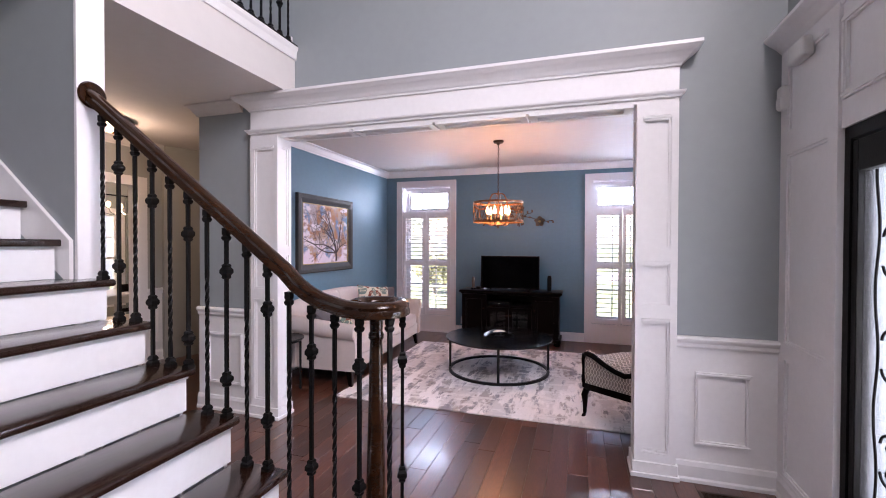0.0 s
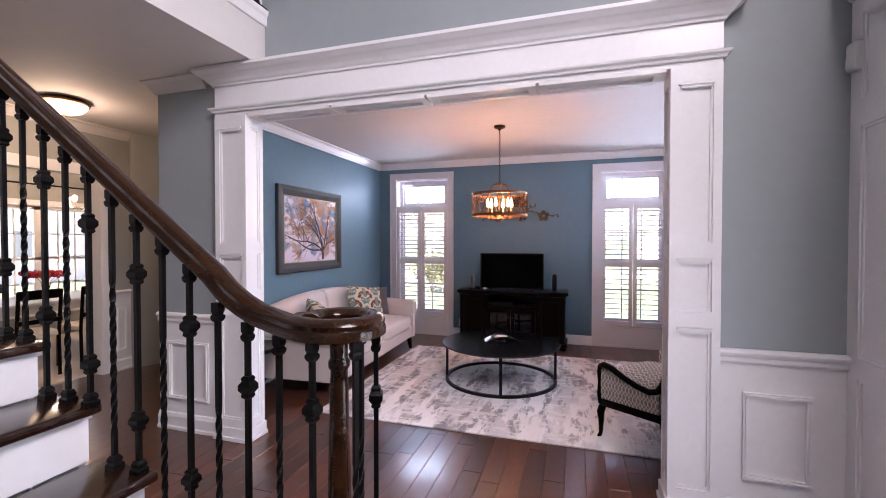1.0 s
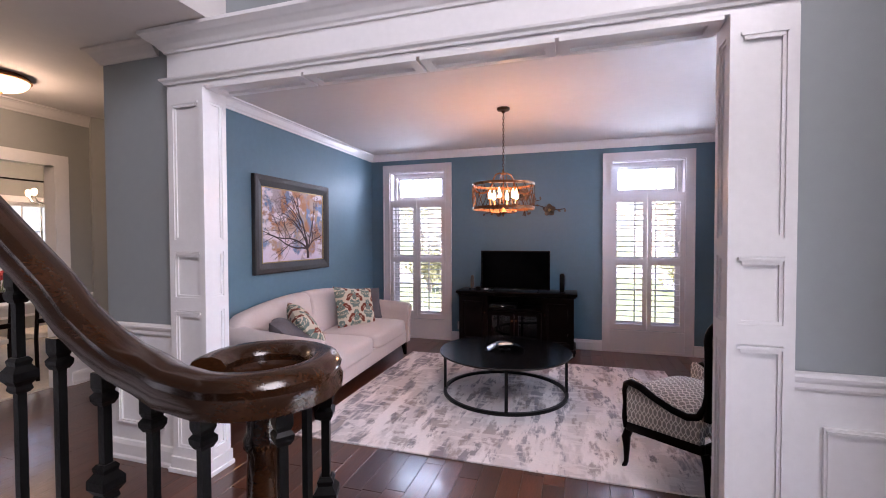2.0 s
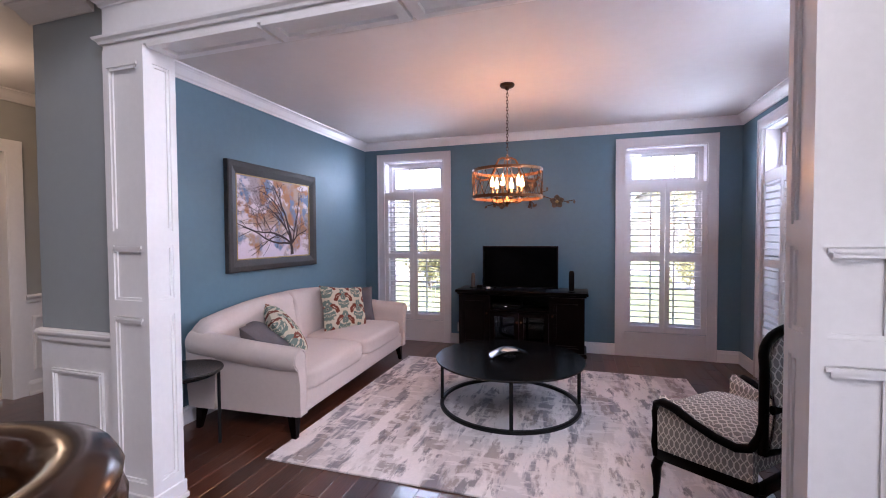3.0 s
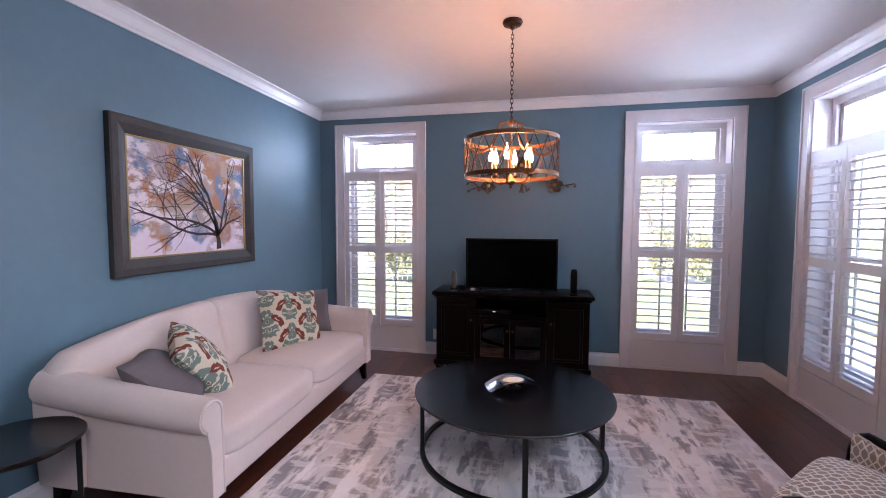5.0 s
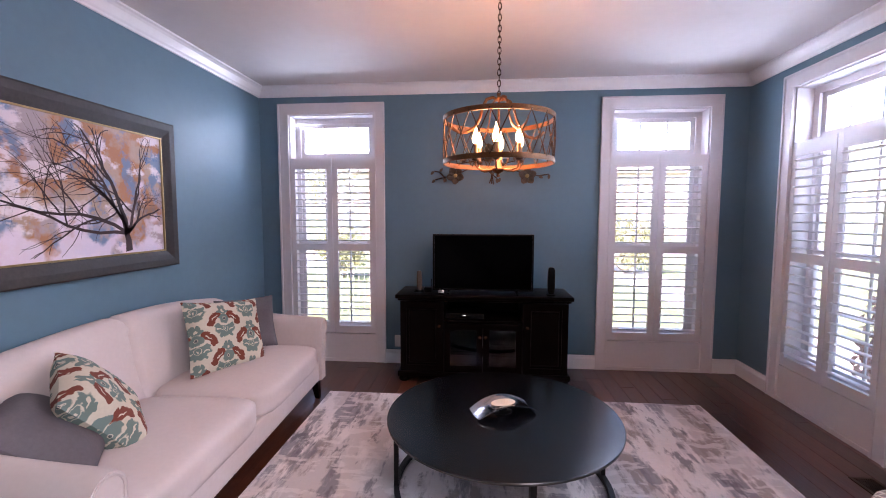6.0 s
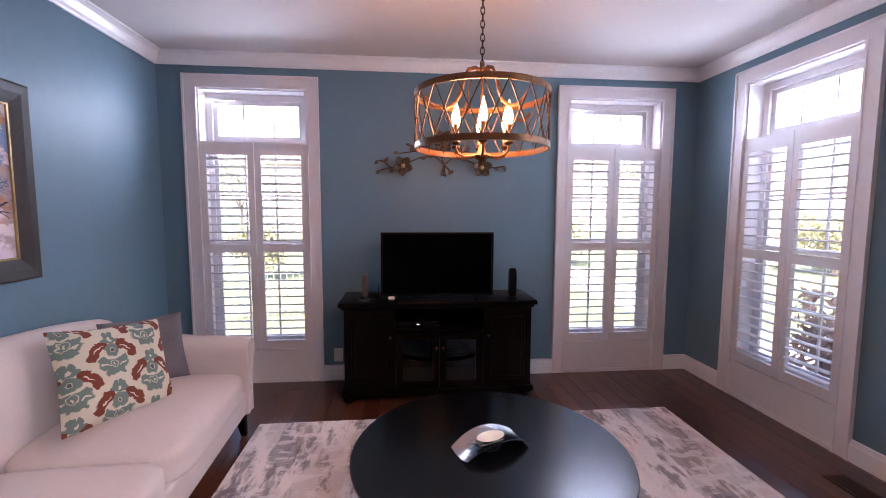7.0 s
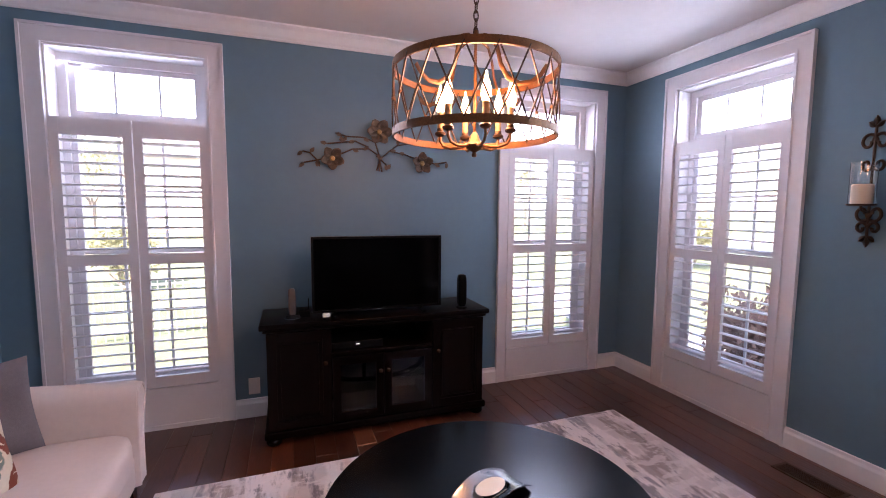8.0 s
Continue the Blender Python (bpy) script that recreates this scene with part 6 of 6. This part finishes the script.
for z0 in (0,):
    rings = []
    for k in range(28):
        a = math.tau * k / 28
        rings.append([bm.verts.new((r * math.cos(a), -0.085 + r * math.sin(a), q)) for r, q in ((0.054, -0.109), (0.056, -0.109), (0.056, 0.11), (0.054, 0.11))])
    for k in range(28):
        a, b = rings[k], rings[(k + 1) % 28]
        for j in range(4):
            bm.faces.new((a[j], a[(j + 1) % 4], b[(j + 1) % 4], b[j]))
g = part("glass_cylinder", bm, M_GLASS, sc, smooth=True)
g.visible_shadow = False
bm = bmesh.new()
lathe(bm, [(0.0, -0.109), (0.044, -0.109), (0.046, -0.105), (0.046, -0.012), (0.040, -0.006), (0, -0.012)], 24, (0, -0.085, 0))
part("candle", bm, M_WAX, sc, smooth=True)

# ---- outlet ----
ou = empty("wall_outlet", pose(-1.505, RY1, 0.225), "white wall outlet plate above the baseboard", "outlet")
bm = bmesh.new()
box(bm, -0.038, 0.038, -0.006, 0, -0.06, 0.06, 0.003)
part("plate", bm, M_WPLASTIC, ou)
for z in (-0.024, 0.024):
    bm = bmesh.new()
    box(bm, -0.016, 0.016, -0.008, -0.006, z - 0.014, z + 0.014, 0.002)
    part("socket", bm, M_WPLASTIC, ou)

# ---- dining room seen through the hall ----
dw = tagged(new("window_4"), "white gridded dining room window", "window", kind="structure")
bm = bmesh.new()
for a, b, c, d in ((DW0 - 0.09, DW0, 0.36, 2.11), (DW1, DW1 + 0.09, 0.36, 2.11), (DW0, DW1, 2.02, 2.11), (DW0, DW1, 0.36, 0.45)):
    box(bm, -7.6, -7.575, a, b, c, d)
for a, b in ((DW0, DW0 + 0.05), (DW1 - 0.05, DW1), (5.06, 5.14)):
    box(bm, -7.70, -7.65, a, b, 0.45, 2.02)
for z in (0.45, 1.20, 1.97):
    box(bm, -7.70, -7.65, DW0, DW1, z, z + 0.05)
part("window_frame", bm, M_WHITE, dw)
bm = bmesh.new()
for y in (4.58, 4.82, 5.38, 5.62):
    box(bm, -7.69, -7.67, y - 0.01, y + 0.01, 0.5, 1.97)
for z in (0.84, 1.60):
    box(bm, -7.69, -7.67, DW0, DW1, z - 0.01, z + 0.01)
part("muntin", bm, M_WHITE, dw)
bm = bmesh.new()
box(bm, -7.681, -7.678, DW0, DW1, 0.45, 2.02)
g = part("pane", bm, M_GLASS, dw)
g.visible_shadow = False

cu = empty("curtain", pose(-7.50, 6.0, 0), "grey-green curtain panel beside the window", "curtain")
bm = bmesh.new()
top, bot = [], []
for i in range(33):
    y = -0.10 + 0.28 * i / 32
    x = 0.025 * math.sin(i * 1.2)
    top.append(bm.verts.new((x, y, 2.32))), bot.append(bm.verts.new((x * 1.3, y, 0.04)))
for i in range(32):
    bm.faces.new((top[i], top[i + 1], bot[i + 1], bot[i]))
c = part("cloth", bm, M_CURTAIN, cu, smooth=True)
c.modifiers.new("thickness", "SOLIDIFY").thickness = 0.004
bm = bmesh.new()
tube(bm, [(0, -1.95, 2.34), (0, 0.25, 2.34)], 0.012, 8)
part("rod", bm, M_IRON, cu, smooth=True)

dt = empty("dining_table", pose(-6.35, 4.35, 0.012), "pale painted dining table on the carpet", "dining table")
bm = bmesh.new()
box(bm, -0.5, 0.5, -0.95, 0.95, 0.715, 0.75, 0.01)
part("tabletop", bm, M_DTABLE, dt)
bm = bmesh.new()
for a, b, c_, d in ((-0.44, 0.44, -0.88, -0.86), (-0.44, 0.44, 0.86, 0.88), (-0.44, -0.42, -0.86, 0.86), (0.42, 0.44, -0.86, 0.86)):
    box(bm, a, b, c_, d, 0.62, 0.715)
part("apron", bm, M_DTABLE, dt)
for sx in (-1, 1):
    for sy in (-1, 1):
        bm = bmesh.new()
        tube(bm, [(sx * 0.42, sy * 0.86, 0.715), (sx * 0.42, sy * 0.86, 0.55), (sx * 0.43, sy * 0.87, 0.0)], [0.04, 0.034, 0.018], 8)
        part("leg", bm, M_DTABLE, dt)


def dining_chair(m):
    c = empty("dining_chair", m, "dark wooden dining chair with a pale seat", "dining chair", "dining chairs")
    bm = bmesh.new()
    rounded(bm, (0.44, 0.44, 0.07), pose(0, 0, 0.47), 6, 0.01, 5)
    part("seat", bm, M_CARPET, c, smooth=True)
    for sx in (-1, 1):
        for sy in (-1, 1):
            bm = bmesh.new()
            top = 0.95 if sx < 0 else 0.44
            tube(bm, [(sx * 0.20, sy * 0.19, 0), (sx * 0.19, sy * 0.19, 0.44)] + ([(sx * 0.24, sy * 0.19, top)] if sx < 0 else []), 0.018, 8)
            part("leg", bm, M_ESPRESSO, c)
    bm = bmesh.new()
    box(bm, -0.255, -0.225, -0.20, 0.20, 0.86, 0.96, 0.01)
    part("backrest", bm, M_ESPRESSO, c)
    bm = bmesh.new()
    box(bm, -0.245, -0.215, -0.20, 0.20, 0.60, 0.65, 0.008)
    part("cross_rail", bm, M_ESPRESSO, c)
    return c


first = dining_chair(pose(-6.25, 5.55, 0.012, 0, 0, -90))
copy_thing(first, pose(-5.45, 4.35, 0.012, 0, 0, 180))
copy_thing(first, pose(-5.45, 3.75, 0.012, 0, 0, 180))

va = empty("flower_vase", pose(-6.35, 4.45, 0.762), "glass vase of red flowers on the dining table", "vase")
bm = bmesh.new()
lathe(bm, [(0.0, 0), (0.05, 0), (0.055, 0.02), (0.035, 0.08), (0.05, 0.20), (0.047, 0.20), (0.03, 0.08), (0, 0.01)], 20)
part("vase", bm, M_GLASS, va, smooth=True)
rng = random.Random(8)
bm = bmesh.new()
for i in range(120):
    a, r = rng.uniform(0, math.tau), 0.24 * math.sqrt(rng.random())
    p = Vector((r * math.cos(a), r * math.sin(a), 0.27 + 0.06 * rng.random()))
    bmesh.ops.create_icosphere(bm, subdivisions=1, radius=rng.uniform(0.015, 0.032), matrix=Matrix.Translation(p))
part("blossoms", bm, M_RED, va, smooth=True)
bm = bmesh.new()
for i in range(14):
    a, r = rng.uniform(0, math.tau), rng.uniform(0.05, 0.22)
    tube(bm, [(0, 0, 0.05), (r * 0.3 * math.cos(a), r * 0.3 * math.sin(a), 0.18), (r * math.cos(a), r * math.sin(a), 0.29)], 0.004, 5)
part("stems", bm, M_LEAF, va)

dc = empty("dining_chandelier", pose(-6.3, 4.95, 0), "small lit dining room chandelier", "chandelier")
bm = bmesh.new()
tube(bm, [(0, 0, 2.75), (0, 0, 1.95)], 0.008, 6)
lathe(bm, [(0, 1.93), (0.03, 1.94), (0.04, 1.97), (0.015, 2.0), (0.01, 2.03)], 14)
part("stem", bm, M_CHROME, dc, smooth=True)
for k in range(5):
    a = math.tau * k / 5
    bm = bmesh.new()
    tube(bm, [(r * math.cos(a), r * math.sin(a), z) for r, z in ((0.02, 1.97), (0.10, 1.92), (0.2, 1.95), (0.24, 2.02))], 0.007, 6)
    arm = part("arm", bm, M_CHROME, dc, smooth=True)
    bm = bmesh.new()
    lathe(bm, [(0.012, 2.02), (0.03, 2.05), (0.028, 2.09), (0.0, 2.11)], 12, (0.24 * math.cos(a), 0.24 * math.sin(a), 0))
    part("bulb", bm, M_BOWL, arm, smooth=True)

lamp("dining_bulbs", "POINT", 9, pose(-6.3, 4.95, 2.25), (1, 0.75, 0.5), radius=0.15)

# ---- outdoors ----
bm = bmesh.new()
box(bm, -400, 400, -400, 400, -0.9, -0.45)
structure("ground", bm, M_GRASS, "sunlit green lawn round the house", "lawn")
bm = bmesh.new()
box(bm, -300, 300, 24, 31, -0.45, -0.44)
box(bm, 24, 31, -300, 24, -0.45, -0.44)
structure("road", bm, M_PAVE, "pale concrete street", "street")
bm = bmesh.new()
box(bm, -12, -7, 10.5, 24, -0.45, -0.437)
box(bm, 3.5, 5.0, -10, 24, -0.45, -0.437)
structure("pavement", bm, M_PAVE, "pale concrete drive and path", "pavement")


def clump(name, centre, size, n, mat, label, seed, stem=0.0, category="shrub", leaf=0.05):
    """A plant: a stem with limbs, and a crown of many small leaves with an uneven outline."""
    rng = random.Random(seed)
    plant = empty(name, pose(*centre), label, category, category + "s")
    bm = bmesh.new()
    ends = []
    for i in range(7):
        a = math.tau * i / 7 + rng.random()
        r = rng.uniform(0.25, 0.8)
        e = Vector((size[0] * r * math.cos(a), size[1] * r * math.sin(a), stem + size[2] * rng.uniform(0.5, 1.5)))
        ends.append(e)
        tube(bm, [(0, 0, 0), (0.1 * e.x, 0.1 * e.y, max(stem * 0.9, 0.1)), tuple(e * 0.7), tuple(e)], [0.035 * (1 + stem * 0.5), 0.03 * (1 + stem * 0.4), 0.015, 0.004], 6)
    part("stem" if stem < 0.5 else "trunk", bm, M_TRUNK, plant)
    verts, faces = [], []
    lobes = [Vector((rng.uniform(-0.6, 0.6) * size[0], rng.uniform(-0.6, 0.6) * size[1], stem + size[2] * rng.uniform(0.5, 1.4))) for _ in range(9)] + ends
    for i in range(n):
        c = rng.choice(lobes)
        d = Vector((rng.gauss(0, 1), rng.gauss(0, 1), rng.gauss(0, 1))).normalized() * rng.random() ** 0.4
        p = c + Vector((d.x * size[0], d.y * size[1], d.z * size[2])) * 0.45
        if p.z < 0.02:
            continue
        u = Vector((rng.gauss(0, 1), rng.gauss(0, 1), rng.gauss(0, 1))).normalized()
        w = u.cross(Vector((rng.gauss(0, 1), rng.gauss(0, 1), rng.gauss(0, 1)))).normalized()
        s = leaf * rng.uniform(0.6, 1.4)
        k = len(verts)
        verts += [p - u * s, p + w * s * 0.45, p + u * s, p - w * s * 0.45]
        faces.append((k, k + 1, k + 2, k + 3))
    data = bpy.data.meshes.new("crown")
    data.from_pydata([tuple(v) for v in verts], [], faces)
    data.materials.append(mat)
    crown = new("crown", data)
    crown.parent = plant
    crown["kind"] = "stuff"
    return plant


G0 = -0.45
clump("shrub", (2.9, 6.55, G0), (0.45, 0.45, 0.75), 2600, M_LEAFR, "leafy shrub with reddish new growth by the window", 1)
clump("shrub", (3.2, 5.55, G0), (0.4, 0.4, 0.4), 1800, M_LEAF, "low green shrub by the window", 2)
clump("shrub", (-5.0, 16.0, G0), (0.9, 0.9, 0.9), 1800, M_LEAFY, "yellow-green shrub across the lawn", 3, leaf=0.08)
clump("shrub", (-1.2, 14.5, G0), (0.9, 0.9, 0.8), 1800, M_LEAFY, "yellow-green shrub across the lawn", 4, leaf=0.08)
clump("shrub", (4.2, 18.0, G0), (1.2, 1.2, 1.1), 1800, M_LEAFY, "yellow-green shrub across the lawn", 5, leaf=0.1)
clump("shrub", (12.0, 15.0, G0), (1.4, 1.4, 1.1), 1800, M_LEAFY, "yellow-green shrub across the lawn", 6, leaf=0.1)
clump("shrub", (14.0, 9.0, G0), (1.0, 1.0, 0.7), 1800, M_LEAFR, "reddish shrub across the lawn", 7, leaf=0.1)
for i, (x, y) in enumerate(((-14, 40), (-3, 44), (9, 42), (20, 40), (38, 22), (36, 8), (-22, 30), (-30, 8))):
    clump("tree", (x, y, G0), (3.0, 3.0, 2.6), 1100, (M_LEAFY, M_LEAF, M_LEAFY)[i % 3], "bare-branched street tree with thin spring leaves", 20 + i, 2.6, "tree", 0.16)


def far_house(m, w, d, h):
    ho = empty("house", m, "pale suburban house across the street", "house", "houses")
    bm = bmesh.new()
    box(bm, -w / 2, w / 2, -d / 2, d / 2, 0, h)
    part("wall", bm, M_SIDING, ho)
    bm = bmesh.new()
    a = [bm.verts.new(p) for p in ((-w / 2 - 0.5, -d / 2 - 0.5, h), (w / 2 + 0.5, -d / 2 - 0.5, h), (w / 2 + 0.5, d / 2 + 0.5, h), (-w / 2 - 0.5, d / 2 + 0.5, h), (-w / 2 + 2, 0, h + 3), (w / 2 - 2, 0, h + 3))]
    for q in ((0, 1, 5, 4), (2, 3, 4, 5), (1, 2, 5), (3, 0, 4), (3, 2, 1, 0)):
        bm.faces.new([a[i] for i in q])
    part("roof", bm, M_ROOF, ho)
    for z in (1.0, 3.8):
        for k in range(4):
            x = -w / 2 + w * (k + 0.5) / 4
            bm = bmesh.new()
            frame_strips(bm, x - 0.5, x + 0.5, z, z + 1.5, 0.1, -d / 2 - 0.05, -d / 2)
            wi = part("window", bm, M_WHITE, ho)
            bm = bmesh.new()
            box(bm, x - 0.4, x + 0.4, -d / 2 - 0.02, -d / 2 + 0.002, z + 0.1, z + 1.4)
            part("pane", bm, M_PAVE, wi)


far_house(pose(-8, 48, G0), 14, 9, 6)
far_house(pose(14, 50, G0), 15, 9, 6)
far_house(pose(48, 12, G0, 0, 0, -90), 15, 9, 6)
far_house(pose(-26, 20, G0, 0, 0, 70), 14, 9, 6)

# fence on the lawn beyond the far window
fe = empty("garden_fence", pose(-3.9, 11.2, G0, 0, 0, 14), "low pale picket fence on the lawn", "fence")
for k in range(30):
    bm = bmesh.new()
    box(bm, k * 0.11, k * 0.11 + 0.014, 0, 0.014, 0, 0.85)
    part("picket", bm, M_PAVE, fe)
for z in (0.12, 0.78):
    bm = bmesh.new()
    box(bm, -0.02, 3.25, -0.003, 0.017, z, z + 0.03)
    part("rail", bm, M_PAVE, fe)
# brick pier outside the second window, white porch post outside the side window
pier = empty("brick_pier", pose(1.90, 7.66, G0), "red brick porch pier beside the window", "pier")
bm = bmesh.new()
box(bm, -0.145, 0.145, -0.145, 0.145, 0, 3.6)
part("mortar_core", bm, M_MORTAR, pier)
bm = bmesh.new()
box(bm, -0.1, 0.1, -0.05, 0.05, -0.032, 0.032)
bd = bpy.data.meshes.new("brick")
bm.to_mesh(bd)
bm.free()
bd.materials.append(M_BRICK)
for row in range(46):
    z = 0.04 + row * 0.076
    for k in range(4):
        ob = new("brick", bd)
        off = 0.048 if row % 2 else -0.048
        ob.matrix_basis = pose(0, 0, z, 0, 0, 90 * k) @ pose(off, -0.102, 0)
        ob.parent = pier
po = empty("porch_post", pose(3.55, 6.05, G0), "white porch post with a square base", "post")
bm = bmesh.new()
box(bm, -0.08, 0.08, -0.08, 0.08, 0, 3.4, 0.006)
part("shaft", bm, M_WHITE, po)
bm = bmesh.new()
box(bm, -0.12, 0.12, -0.12, 0.12, 0, 0.5, 0.008)
part("base", bm, M_WHITE, po)

# ---- floor boards ----
PW = 0.127
plank_meshes = []
for length in (0.9, 1.25, 1.6):
    bm = bmesh.new()
    box(bm, -PW / 2 + 0.0007, PW / 2 - 0.0007, 0.001, length - 0.001, -0.014, 0.0)
    top = [e for e in bm.edges if all(v.co.z > -0.001 for v in e.verts)]
    bmesh.ops.bevel(bm, geom=top, offset=0.0022, segments=1, affect="EDGES")
    data = bpy.data.meshes.new("plank")
    bm.to_mesh(data)
    bm.free()
    data.materials.append(M_PLANK)
    plank_meshes.append((length, data))
floor = tagged(new("floor"), "dark brown hand-scraped hardwood plank floor", "floor", kind="structure")
rest = bmesh.new()
rng = random.Random(4)
rows_x = int((2.0 + 5.0) / PW)
count = 0
for i in range(rows_x):
    x = -4.93 + PW * (i + 0.5)
    y = -1.75 - rng.random() * 0.9
    while y < RY1:
        length, data = plank_meshes[rng.randrange(3)]
        mid = y + length / 2
        hidden = x > RX1 + 0.06 or y + length < -1.6 or (mid > 7.6) or (x < -3.0 and mid > 5.6)
        near = -2.3 < x < 1.75 and 2.0 < mid < 4.3 or (0.9 < x < 1.75 and mid > 4) or (-2 < x < 1.75 and mid > 6.2)
        if not hidden:
            if near and count < 300:
                ob = new("plank", data)
                ob.matrix_basis = pose(x, y, 0)
                ob.parent = floor
                count += 1
            else:
                box(rest, x - PW / 2 + 0.0007, x + PW / 2 - 0.0007, max(y + 0.001, -1.69), y + length - 0.001, -0.014, -0.0004)
        y += length
tagged(part("plank_field", rest, M_PLANK, floor), kind="stuff")
